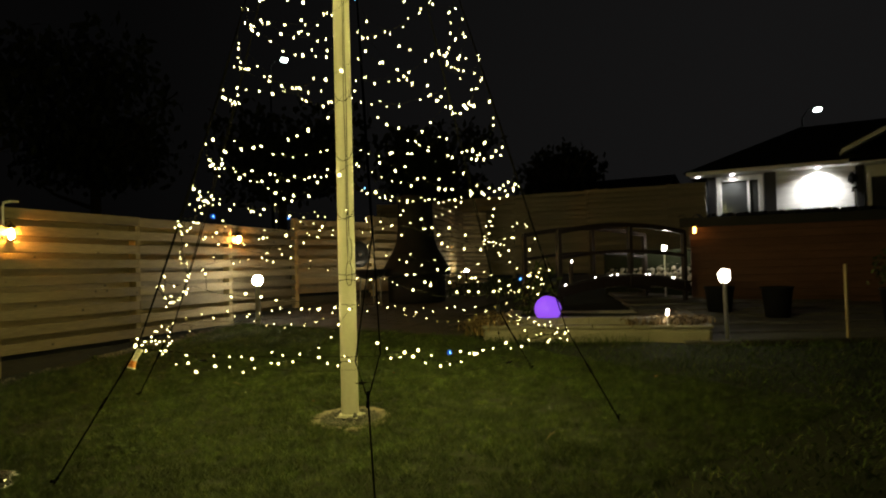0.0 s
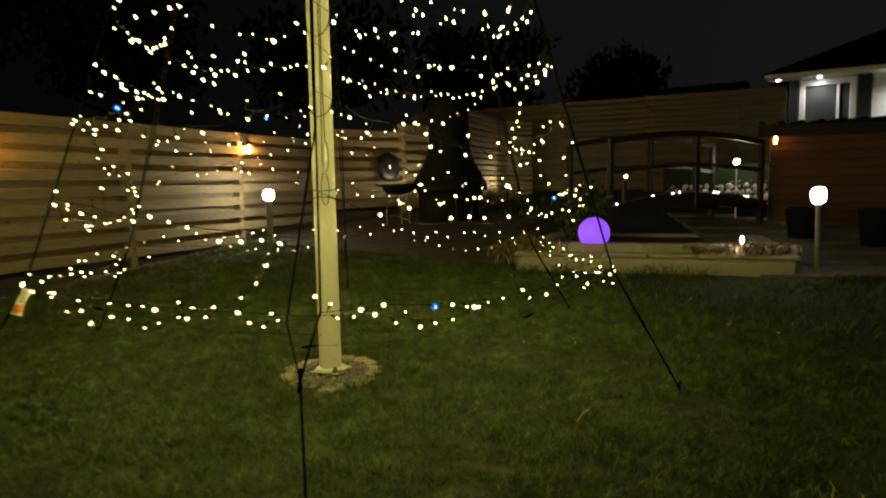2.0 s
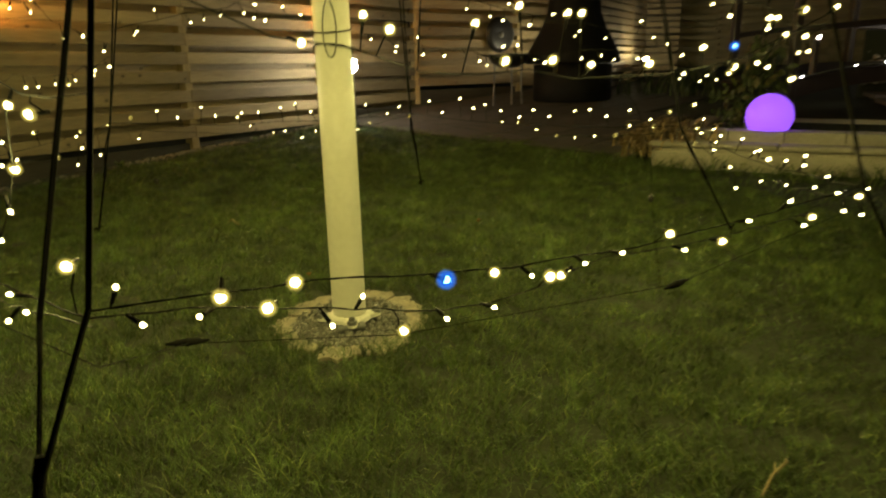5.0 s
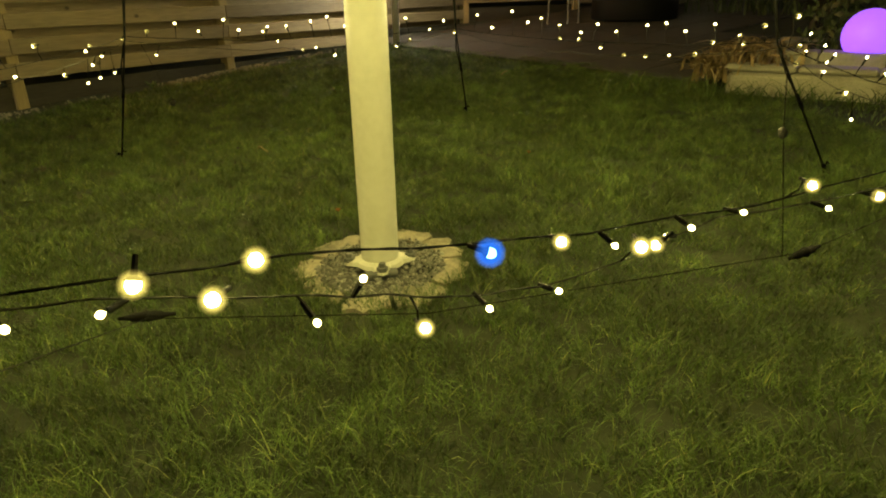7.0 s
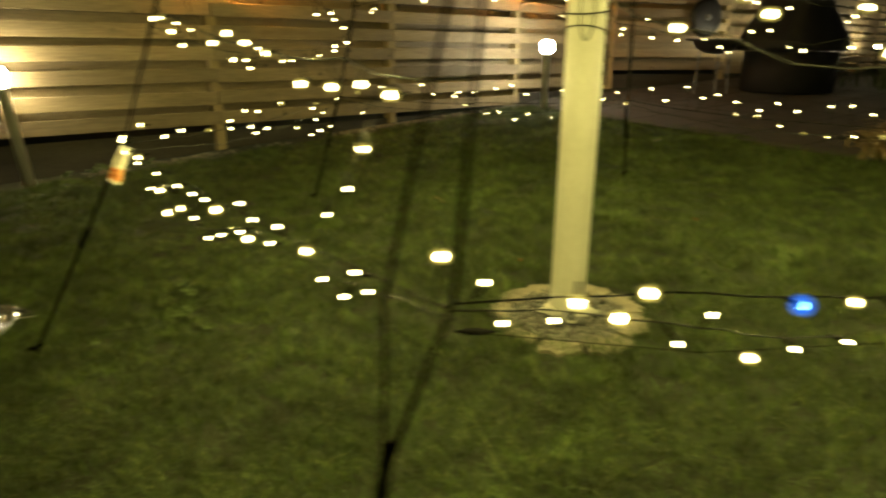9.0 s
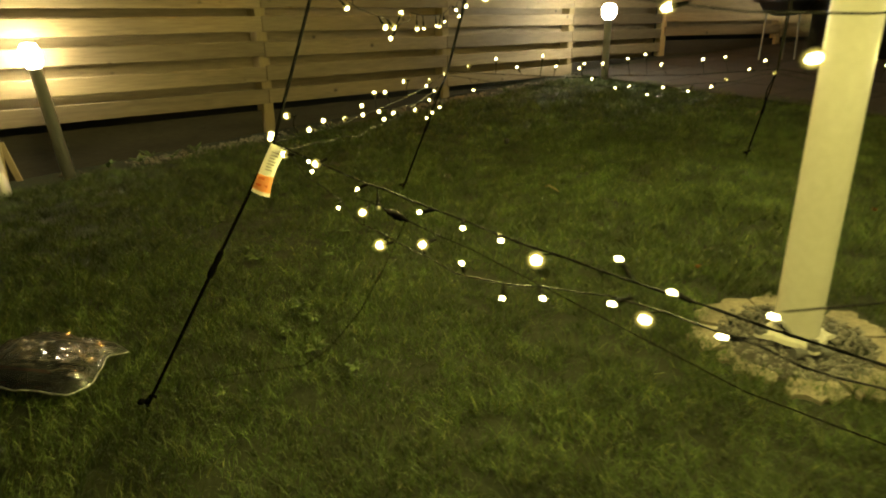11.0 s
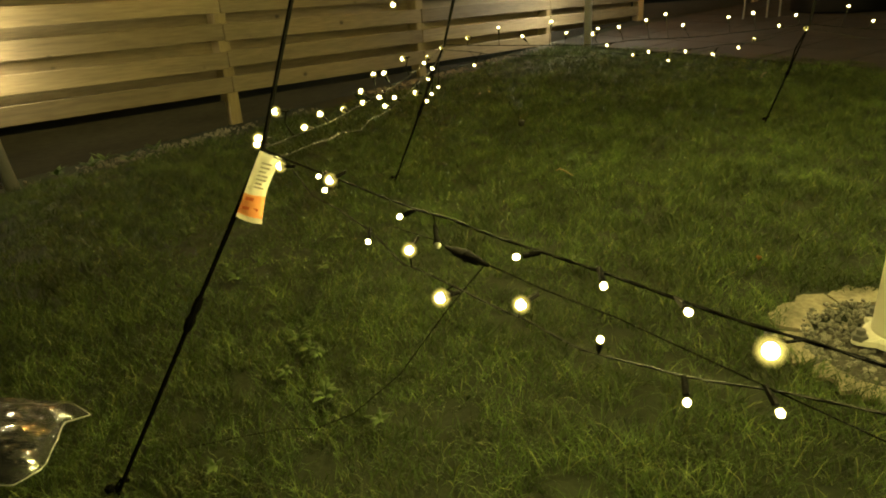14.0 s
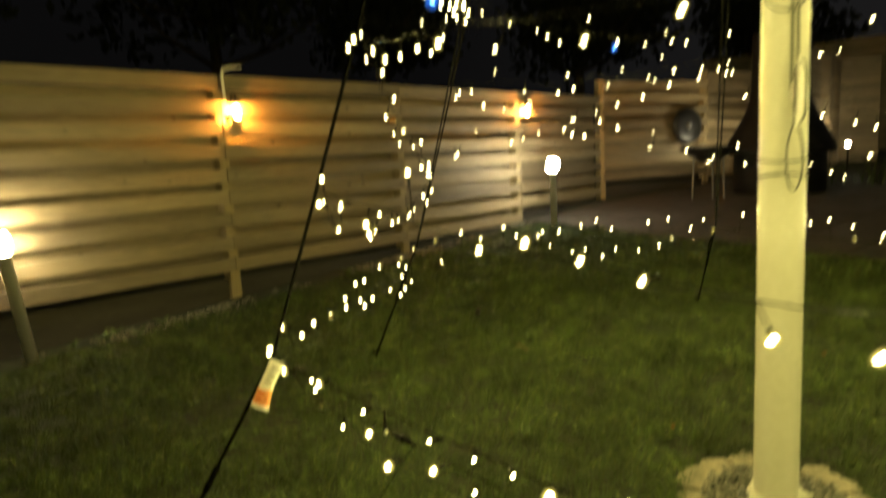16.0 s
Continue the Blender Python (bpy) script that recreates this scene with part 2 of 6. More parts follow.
MAT_TRIM = surface("white_gloss_paint", (0.74, 0.74, 0.72), (0.80, 0.80, 0.78), 0.4, 4, 0.02, vary=0)
MAT_DARKTRIM = surface("charcoal_post", (0.0067, 0.0067, 0.0072), (0.0135, 0.0135, 0.0144), 0.6, 5, 0.1, vary=0)
MAT_TILE = surface("dark_roof_tiles", (0.010, 0.010, 0.011), (0.024, 0.023, 0.023), 0.85, 3, 0.4, fine=20, vary=0)
MAT_WINDOW = surface("dim_window_pane", (0.035, 0.038, 0.038), (0.07, 0.073, 0.073), 0.08, 1.2, 0.0, vary=0)
MAT_SPOT = glow("soffit_spot", (1.0, 0.97, 0.92), 60.0)
MAT_STREET = glow("street_lamp_head", (0.80, 1.0, 0.88), 30.0)
MAT_TREE = surface("dark_foliage", (0.015, 0.020, 0.008), (0.035, 0.042, 0.018), 0.9, 2, 0.2, vary=0.2)
MAT_BARK = surface("bark", (0.03, 0.024, 0.016), (0.07, 0.055, 0.04), 0.95, 6, 0.7, stretch=(3, 3, 0.6), vary=0)
MAT_LEAF = grass_material("shrub_leaf", (0.03, 0.045, 0.012), (0.075, 0.095, 0.03), (0.13, 0.12, 0.05))
MAT_WEED = grass_material("weed_leaf", (0.055, 0.09, 0.025), (0.105, 0.15, 0.045), (0.18, 0.18, 0.07))
MAT_DRY = grass_material("dry_stalks", (0.16, 0.11, 0.05), (0.34, 0.25, 0.13), (0.44, 0.35, 0.20))
MAT_PAVING = surface("grey_paving", (0.07, 0.065, 0.055), (0.13, 0.12, 0.10), 0.9, 4, 0.4, fine=40, vary=0.12)
MAT_SLEEPER = surface("dark_sleeper", (0.022, 0.016, 0.010), (0.05, 0.038, 0.026), 0.85, 3, 0.4, stretch=(0.6, 5, 5), vary=0.1)
MAT_BAG = glass("clear_plastic_bag", 0.13, (0.88, 0.88, 0.88), 0.22)


def add_film_haze(m, amount):
    """Thin film scatters a little light of its own."""
    n, l = m.node_tree.nodes, m.node_tree.links
    out = next(k for k in n if k.bl_idname == "ShaderNodeOutputMaterial")
    old = out.inputs[0].links[0].from_socket
    dif = n.new("ShaderNodeBsdfTranslucent")
    dif.inputs[0].default_value = (0.8, 0.8, 0.78, 1)
    dif2 = n.new("ShaderNodeBsdfDiffuse")
    dif2.inputs[0].default_value = (0.8, 0.8, 0.78, 1)
    both = n.new("ShaderNodeMixShader")
    l.new(dif.outputs[0], both.inputs[1])
    l.new(dif2.outputs[0], both.inputs[2])
    mix = n.new("ShaderNodeMixShader")
    mix.inputs[0].default_value = amount
    l.new(old, mix.inputs[1])
    l.new(both.outputs[0], mix.inputs[2])
    l.new(mix.outputs[0], out.inputs[0])


add_film_haze(MAT_BAG, 0.055)
MAT_BAG_GLINT = surface("bag_edge_glint", (0.42, 0.42, 0.40), (0.66, 0.65, 0.62), 0.2, 30, 0.2, fine=120, vary=0)
MAT_ROD = surface("glossy_black_plastic", (0.010, 0.010, 0.010), (0.02, 0.02, 0.02), 0.18, 5, 0.02, vary=0)
MAT_RED = surface("dull_red_print", (0.16, 0.035, 0.025), (0.24, 0.06, 0.04), 0.5, 8, 0.05, vary=0)
MAT_BROWNLEAF = surface("fallen_leaf", (0.22, 0.10, 0.035), (0.38, 0.20, 0.07), 0.8, 30, 0.3, vary=0.3)
MAT_STICK = surface("pale_twig", (0.16, 0.12, 0.06), (0.30, 0.23, 0.12), 0.85, 20, 0.4, vary=0.2)
MAT_ROPE = surface("grey_halyard", (0.10, 0.10, 0.085), (0.19, 0.185, 0.16), 0.8, 60, 0.4, vary=0)


# ---------------------------------------------------------------- mesh helpers
def mesh_of(name, bm, *mats, smooth=False):
    me = bpy.data.meshes.new(name)
    bm.normal_update()
    bm.to_mesh(me)
    bm.free()
    for m in mats:
        me.materials.append(m)
    if smooth:
        me.polygons.foreach_set("use_smooth", [True] * len(me.polygons))
    return me


def part(name, bm, material, parent, label="", smooth=False, at=None):
    mats = material if isinstance(material, (list, tuple)) else (material,)
    me = bm if isinstance(bm, bpy.types.Mesh) else mesh_of(name, bm, *mats, smooth=smooth)
    ob = new(name, me)
    ob.parent = parent
    if at is not None:
        ob.matrix_basis = at
    if label:
        tagged(ob, label)
    return ob


def thing(name, m=None, label="", category="", group="", kind=""):
    ob = new(name)
    ob.empty_display_size = 0.1
    if m is not None:
        ob.matrix_basis = m
    return tagged(ob, label, category, group, kind)


def box(bm, lo, hi, bevel=0.0, turn=None):
    """An axis-aligned box from lo to hi, its edges taken off by bevel."""
    c = [(a + b) / 2 for a, b in zip(lo, hi)]
    s = [b - a for a, b in zip(lo, hi)]
    m = Matrix.Translation(c) @ Matrix.Diagonal((*s, 1))
    if turn is not None:
        m = turn @ m
    made = bmesh.ops.create_cube(bm, size=1.0, matrix=m)
    if bevel:
        edges = list({e for v in made["verts"] for e in v.link_edges})
        bmesh.ops.bevel(bm, geom=edges, offset=bevel, segments=1, affect="EDGES")
    return bm


def lathe(bm, profile, segments=24, m=None, index=0):
    """Turns a profile of (radius, height) about z."""
    rings = []
    for r, z in profile:
        if r < 1e-6:
            rings.append([bm.verts.new((0, 0, z))])
        else:
            rings.append([bm.verts.new((r * math.cos(2 * math.pi * i / segments), r * math.sin(2 * math.pi * i / segments), z)) for i in range(segments)])
    for a, b in zip(rings, rings[1:]):
        for i in range(segments):
            j = (i + 1) % segments
            q = [a[i % len(a)], a[j % len(a)], b[j % len(b)], b[i % len(b)]]
            q = [v for k, v in enumerate(q) if v not in q[:k]]
            if len(q) > 2:
                f = bm.faces.new(q)
                f.material_index = index
    if m is not None:
        bmesh.ops.transform(bm, matrix=m, verts=[v for r in rings for v in r])
    return bm


def tube(bm, points, radius, sides=6, index=0, closed=True):
    """A round tube along points; radius is one number or one for each point."""
    pts = [Vector(p) for p in points]
    radii = radius if isinstance(radius, (list, tuple)) else [radius] * len(pts)
    ref = Vector((0.31, 0.17, 0.93)).normalized()
    rings = []
    for i, p in enumerate(pts):
        d = (pts[min(i + 1, len(pts) - 1)] - pts[max(i - 1, 0)]).normalized()
        if abs(d.dot(ref)) > 0.97:
            ref = Vector((0.9, 0.3, 0.1)).normalized()
        u = d.cross(ref).normalized()
        v = d.cross(u)
        rings.append([bm.verts.new(p + radii[i] * (math.cos(2 * math.pi * k / sides) * u + math.sin(2 * math.pi * k / sides) * v)) for k in range(sides)])
    for a, b in zip(rings, rings[1:]):
        for k in range(sides):
            f = bm.faces.new((a[k], a[(k + 1) % sides], b[(k + 1) % sides], b[k]))
            f.material_index = index
    if closed:
        bm.faces.new(rings[0][::-1]).material_index = index
        bm.faces.new(rings[-1]).material_index = index
    return bm


def blob(bm, centre, size, rough=0.2, subdivisions=2, seed=0):
    made = bmesh.ops.create_icosphere(bm, subdivisions=subdivisions, radius=1.0)
    for v in made["verts"]:
        k = 1 + rough * noise.noise(v.co * 1.7 + Vector((seed * 3.1, seed, 0)))
        v.co = Vector((v.co.x * size[0], v.co.y * size[1], v.co.z * size[2])) * k + Vector(centre)
    return bm


def sheet_mesh(name, verts, faces, mat):
    me = bpy.data.meshes.new(name)
    me.from_pydata(verts, [], faces)
    me.materials.append(mat)
    me.update()
    return me


# ---------------------------------------------------------------- ground: one sheet to the horizon
def build_ground():
    fine = np.concatenate([[-400, -150, -60, -30, -18, -12], np.arange(-9, 15.01, 0.3), [17, 20, 25, 35, 70, 160, 400]])
    n = len(fine)
    verts = []
    for y in fine:
        for x in fine:
            z = gz(x, y) + 0.018 * noise.noise(Vector((x * 0.9, y * 0.9, 0))) - 0.012
            verts.append((float(x), float(y), z))
    faces = [(j * n + i, j * n + i + 1, (j + 1) * n + i + 1, (j + 1) * n + i) for j in range(n - 1) for i in range(n - 1)]
    ob = new("ground", sheet_mesh("ground", verts, faces, MAT_SOIL))
    ob.data.polygons.foreach_set("use_smooth", [True] * len(ob.data.polygons))
    return tagged(ob, "dark earth of a gently rising garden lawn", "ground", kind="structure")


ground = build_ground()

# the fence line, and the edges of the lawn
FENCE_FOOT = Vector((0.165, 8.42))
FENCE_WAY = Vector((0.819, 0.573))
FENCE_SIDE = Vector((0.573, -0.819))
PLANTER_A = Vector((5.13, 6.29))
PLANTER_B = Vector((6.87, 4.26))
PLANTER_WAY = (PLANTER_B - PLANTER_A).normalized()
PLANTER_BACK = Vector((-PLANTER_WAY.y, PLANTER_WAY.x))
EDGE_A, EDGE_B = Vector((6.95, 3.92)), Vector((9.2, 2.05))


def on_lawn(x, y):
    """True where grass grows: inside the fence border, clear of the gravel ring, the raised pond and the paving."""
    off_fence = (x - FENCE_FOOT.x) * FENCE_SIDE.x + (y - FENCE_FOOT.y) * FENCE_SIDE.y
    ring = np.hypot(x - AXIS.x, y - AXIS.y)
    pond = (x - PLANTER_A.x) * PLANTER_BACK.x + (y - PLANTER_A.y) * PLANTER_BACK.y
    beside = (x - PLANTER_A.x) * PLANTER_WAY.x + (y - PLANTER_A.y) * PLANTER_WAY.y
    edge = (EDGE_B - EDGE_A).normalized()
    paving = (x - EDGE_A.x) * -edge.y + (y - EDGE_A.y) * edge.x
    wobble = 0.05 * np.sin(x * 7.3 + y * 3.1) + 0.04 * np.sin(x * 13.1 - y * 9.7)
    back = ((x - 3.45) * 4.0 + (y - 10.3) * 1.8) / 4.386 - 0.15 * np.sin(np.clip((10.3 - y) / 4.0, 0, 1) * np.pi)
    return (off_fence > 0.36 + wobble) & (ring > 0.276 + 0.9 * wobble) & ~((pond > -0.03) & (x + y > 8) & (beside > -0.06)) & ~((paving > 0.02 + 0.3 * wobble) & (x > 6.3)) & ~((back > 0.6 * wobble) & (y > 6.2) & (x + y > 8))


def grass_stuff(name, count, lo, hi, height, width, mat, label, seed, keep=None, lean=1.25):
    rng = np.random.default_rng(seed)
    x, y = rng.uniform(lo[0], hi[0], count), rng.uniform(lo[1], hi[1], count)
    ok = on_lawn(x, y)
    if keep is not None:
        ok &= keep(x, y)
    # small worn hollows where the blades are missing
    bare = np.sin(x * 11.3 + 2.1 * np.sin(y * 6.1)) * np.sin(y * 12.7 + 1.7 * np.sin(x * 5.3)) + 0.35 * np.sin(x * 31 + y * 17)
    hollow = np.sin(x * 7.1 + 3.0 * np.sin(y * 4.3) + 1.4 * np.sin(x * 2.3)) * np.sin(y * 8.3 + 2.4 * np.sin(x * 3.9)) + 0.4 * np.sin(x * 19 + 3 * np.sin(y * 11))
    ok &= (bare < 0.90) | (rng.random(len(x)) < 0.12)
    ok &= (hollow < 0.80) | (rng.random(len(x)) < 0.35)
    x, y = x[ok], y[ok]
    k = len(x)
    tuft = 0.5 + 0.5 * np.sin(x * 5.1 + 1.3 * np.sin(y * 3.7)) * np.sin(y * 4.7 + 1.1 * np.sin(x * 4.1))
    patch = 0.5 + 0.5 * np.sin(x * 1.7 + 2.0 * np.sin(y * 1.1)) * np.sin(y * 1.9 + 0.7)
    clump = 0.5 + 0.5 * np.sin(x * 14.7 + 2.6 * np.sin(y * 9.1)) * np.sin(y * 16.3 + 2.2 * np.sin(x * 10.3))
    h = height * (0.28 + 0.45 * tuft + 0.25 * patch + 0.45 * clump) * rng.uniform(0.55, 1.4, k)
    w = width * rng.uniform(0.7, 1.3, k)
    a = rng.uniform(0, 2 * np.pi, k)
    face = rng.uniform(0, 2 * np.pi, k)
    tip = h * lean * rng.uniform(0.3, 1.6, k)
    z = ground_z(x, y) - 0.012
    ux, uy = np.cos(face) * w / 2, np.sin(face) * w / 2
    dx, dy = np.cos(a) * tip, np.sin(a) * tip
    v = np.empty((k, 5, 3))
    v[:, 0] = np.stack([x - ux, y - uy, z], 1)
    v[:, 1] = np.stack([x + ux, y + uy, z], 1)
    v[:, 2] = np.stack([x + 0.35 * dx + 0.8 * ux, y + 0.35 * dy + 0.8 * uy, z + 0.62 * h], 1)
    v[:, 3] = np.stack([x + 0.35 * dx - 0.8 * ux, y + 0.35 * dy - 0.8 * uy, z + 0.62 * h], 1)
    v[:, 4] = np.stack([x + dx, y + dy, z + h], 1)
    base = np.arange(k)[:, None] * 5
    quads = (base + np.array([0, 1, 2, 3])).ravel()
    tris = (base + np.array([3, 2, 4])).ravel()
    me = bpy.data.meshes.new(name)
    me.vertices.add(5 * k)
    me.vertices.foreach_set("co", v.ravel())
    me.loops.add(7 * k)
    me.loops.foreach_set("vertex_index", np.concatenate([quads, tris]).astype(np.int32))
    me.polygons.add(2 * k)
    me.polygons.foreach_set("loop_start", np.concatenate([np.arange(k) * 4, 4 * k + np.arange(k) * 3]).astype(np.int32))
    me.materials.append(mat)
    me.update(calc_edges=True)
    me.validate()
    return tagged(new(name, me), label, "grass", kind="stuff")


grass_stuff("grass", 500000, (-1.6, 2.2), (5.2, 7.6), 0.042, 0.0022, MAT_GRASS, "short damp green lawn grass with uneven tufts", 3)
grass_stuff("grass", 150000, (-4.0, -2.0), (9.0, 10.5), 0.05, 0.0065, MAT_GRASS, "dim green lawn grass further out towards the fence", 5,
            keep=lambda x, y: ~((x > -1.6) & (x < 5.2) & (y > 2.2) & (y < 10.4)))
grass_stuff("grass", 125000, (-1.6, 7.6), (5.2, 10.4), 0.042, 0.0042, MAT_GRASS, "short green lawn grass towards the foot of the fence", 6)
# taller uncut grass along the foot of the raised pond and the paving
grass_stuff("grass", 16000, (4.4, 2.6), (8.2, 6.8), 0.13, 0.006, MAT_GRASS, "longer uncut grass along the raised pond wall", 8,
            keep=lambda x, y: np.abs((x - PLANTER_A.x) * PLANTER_BACK.x + (y - PLANTER_A.y) * PLANTER_BACK.y + 0.13) < 0.14)


def clover(place, size, seed):
    """A low rosette of broad weed leaves in the lawn."""
    r = random.Random(seed)
    bm = bmesh.new()
    hub = bm.verts.new((0, 0, 0))
    for i in range(13):
        a = r.uniform(0, 6.28)
        l_, w = size * r.uniform(0.35, 0.9), size * 0.15
        m = Matrix.Rotation(a, 4, "Z") @ Matrix.Rotation(-r.uniform(0.3, 0.9), 4, "Y")
        pts = [(l_ * 0.35, -w * 0.6, 0.004), (l_ * 0.55, -w, 0.001), (l_ * 0.7, -w * 0.55, 0.002), (l_, 0, -0.006), (l_ * 0.72, w * 0.6, 0), (l_ * 0.5, w, 0.004)]
        vs = [hub] + [bm.verts.new(m @ Vector(p)) for p in pts] + [hub]
        mid = bm.verts.new(m @ Vector((l_ * 0.5, 0, 0.008)))
        for p, q in zip(vs, vs[1:]):
            bm.faces.new((p, q, mid))
    ob = new("weed", mesh_of("weed", bm, MAT_WEED))
    ob.location = (place[0], place[1], gz(*place) + 0.022)
    return tagged(ob, "low broad-leaved green weed growing in the lawn", "weed", "weeds in the lawn")


for i, (x, y) in enumerate(((0.47, 5.64), (0.85, 5.48), (0.77, 5.0), (0.83, 4.89), (0.74, 4.83), (0.85, 4.69), (0.6, 4.49), (0.98, 4.55), (0.26, 6.04), (2.09, 6.33), (0.8, 4.93), (0.53, 5.5), (2.11, 6.35), (1.72, 5.2), (0.9, 5.75), (2.6, 5.9))):
    clover((x, y), 0.044 + 0.012 * (i % 3), i)

# gravel and weeds along the foot of the fence
bm = bmesh.new()
rg = random.Random(4)
for i in range(2400):
    s, o = rg.uniform(-3.4, 4.6), abs(rg.gauss(0.0, 0.12)) + 0.15
    if rg.random() > 0.5 + 0.5 * math.sin(s * 2.9 + 1.2 * math.sin(s * 5.3) + 3.4):
        continue
    p = FENCE_FOOT + FENCE_WAY * s + FENCE_SIDE * o
    r = rg.uniform(0.004, 0.012)
    m = Matrix.Translation((p.x, p.y, gz(p.x, p.y) + r * 0.2)) @ Euler((rg.random() * 6, rg.random() * 6, 0)).to_matrix().to_4x4() @ Matrix.Diagonal((r * 1.3, r, r * 0.7, 1))
    bmesh.ops.create_icosphere(bm, subdivisions=1, radius=1, matrix=m)
tagged(new("gravel", mesh_of("gravel", bm, MAT_EDGE)), "loose pale gravel strip along the foot of the fence", "gravel", kind="stuff")
for i, (s, o) in enumerate(((-1.15, 0.33), (-0.95, 0.40), (-1.35, 0.30), (-0.75, 0.34), (-1.05, 0.24), (0.9, 0.4), (2.4, 0.45))):
    p = FENCE_FOOT + FENCE_WAY * s + FENCE_SIDE * o
    clover((p.x, p.y), 0.11, 40 + i)


# ---------------------------------------------------------------- fences
def board_mesh(length, high, thick, name="board"):
    bm = bmesh.new()
    box(bm, (0, -thick / 2, 0), (length, thick / 2, high), 0.004)
    return bm


PANEL = 1.95


def fence_run(foot, way, count, first, top_at, foot_at, mat, post_mat, label, plinth=True, high=0.118, pitch=0.186, datum=None, back=True, group="garden fence panels"):
    """Panels of level boards set alternately on the near and the far side of square posts."""
    yaw = math.degrees(math.atan2(way.y, way.x))
    shared = mesh_of("board", board_mesh(PANEL - 0.006, high, 0.022), mat)
    slim = high * 0.80
    rear = mesh_of("board", board_mesh(PANEL - 0.006, slim, 0.022), mat)
    things = []
    for k in range(first, first + count):
        p = foot + way * (PANEL * k)
        z0, z1 = foot_at(k), top_at(k)
        start = z1 - high - 0.01 if datum is None else datum
        t = thing("fence_panel", pose(p.x, p.y, 0, 0, 0, yaw), label, "fence", group)
        bm = bmesh.new()
        box(bm, (-0.045, -0.049, z0 - 0.4), (0.045, 0.071, z1 + 0.01), 0.006)
        part("post", bm, post_mat, t)
        clear = max(z0 + 0.07, 0.25) if plinth else z0
        for n in range(-24, 8):
            wob = 0.004 * math.sin(k * 5.1 + n * 2.3)
            for z, y in ((start + pitch * n, -0.062), (start + pitch * (n + 0.5) + (high - slim) / 2, 0.084)):
                if clear < z and z + high < z1 + 0.005 and (back or y < 0):
                    part("board", shared if y < 0 else rear, mat, t, at=pose(0.003, y, z + wob, 0, 0.15 * math.sin(k * 3.3 + n * 1.9), 0))
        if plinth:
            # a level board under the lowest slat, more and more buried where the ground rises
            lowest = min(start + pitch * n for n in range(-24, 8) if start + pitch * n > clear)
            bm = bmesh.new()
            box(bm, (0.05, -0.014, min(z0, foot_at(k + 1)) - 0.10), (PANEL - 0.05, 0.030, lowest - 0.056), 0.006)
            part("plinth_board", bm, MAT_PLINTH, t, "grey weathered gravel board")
        things.append(t)
    return things


def along(k):
    p = FENCE_FOOT + FENCE_WAY * (PANEL * k)
    return gz(p.x, p.y)


fence_run(FENCE_FOOT, FENCE_WAY, 6, -3, lambda k: 1.925, along, MAT_FENCE, MAT_POST,
          "pale pressure-treated timber fence panel with alternating horizontal boards", datum=1.25)
# beyond its corner the fence turns and stands a board higher
BEND_FOOT, BEND_WAY = Vector((4.97, 11.73)), Vector((0.977, 0.214))
fence_run(BEND_FOOT, BEND_WAY, 2, 0, lambda k: 2.14 + 0.14 * k, lambda k: 0.56, MAT_FENCE, MAT_POST,
          "pale timber fence panel with horizontal boards behind the fire bowl")
# the close-boarded screen at the back, and the panels along the garden's far side
SCREEN_FOOT, SCREEN_END = Vector((7.70, 11.16)), Vector((9.85, 12.88))
SCREEN_WAY = (SCREEN_END - SCREEN_FOOT).normalized()
fence_run(SCREEN_FOOT, SCREEN_WAY, 2, 0, lambda k: 2.50, lambda k: 0.56, MAT_FENCE, MAT_POST,
          "pale timber screen of narrow horizontal boards behind the lawn", plinth=False, high=0.080, pitch=0.112, back=False)
screen_end = fence_run(SCREEN_END, Vector((0.93, -0.37)), 1, 0, lambda k: 2.50, lambda k: 0.56, MAT_FENCE, MAT_POST,
                       "short timber screen of narrow boards past the corner", plinth=False, high=0.080, pitch=0.112, back=False)[0]
screen_end.scale.x = 0.34
FAR_FOOT, FAR_END = Vector((12.73, 11.29)), Vector((13.85, 9.70))
FAR_WAY = (FAR_END - FAR_FOOT).normalized()
fence_run(FAR_FOOT, FAR_WAY, 4, -3, lambda k: 3.02 + 0.02 * k, lambda k: 0.85, MAT_GREYFENCE, MAT_GREYFENCE,
          "dim weathered timber fence panel with close horizontal boards", plinth=False, high=0.086, pitch=0.122, group="far fence panels")
last = fence_run(FAR_FOOT, FAR_WAY, 1, 1, lambda k: 3.02 + 0.02 * k, lambda k: 0.85, MAT_GREYFENCE, MAT_GREYFENCE,
                 "dim weathered timber fence panel ending behind the house corner", plinth=False, high=0.086, pitch=0.122, group="far fence panels")[0]
last.scale.x = 0.45


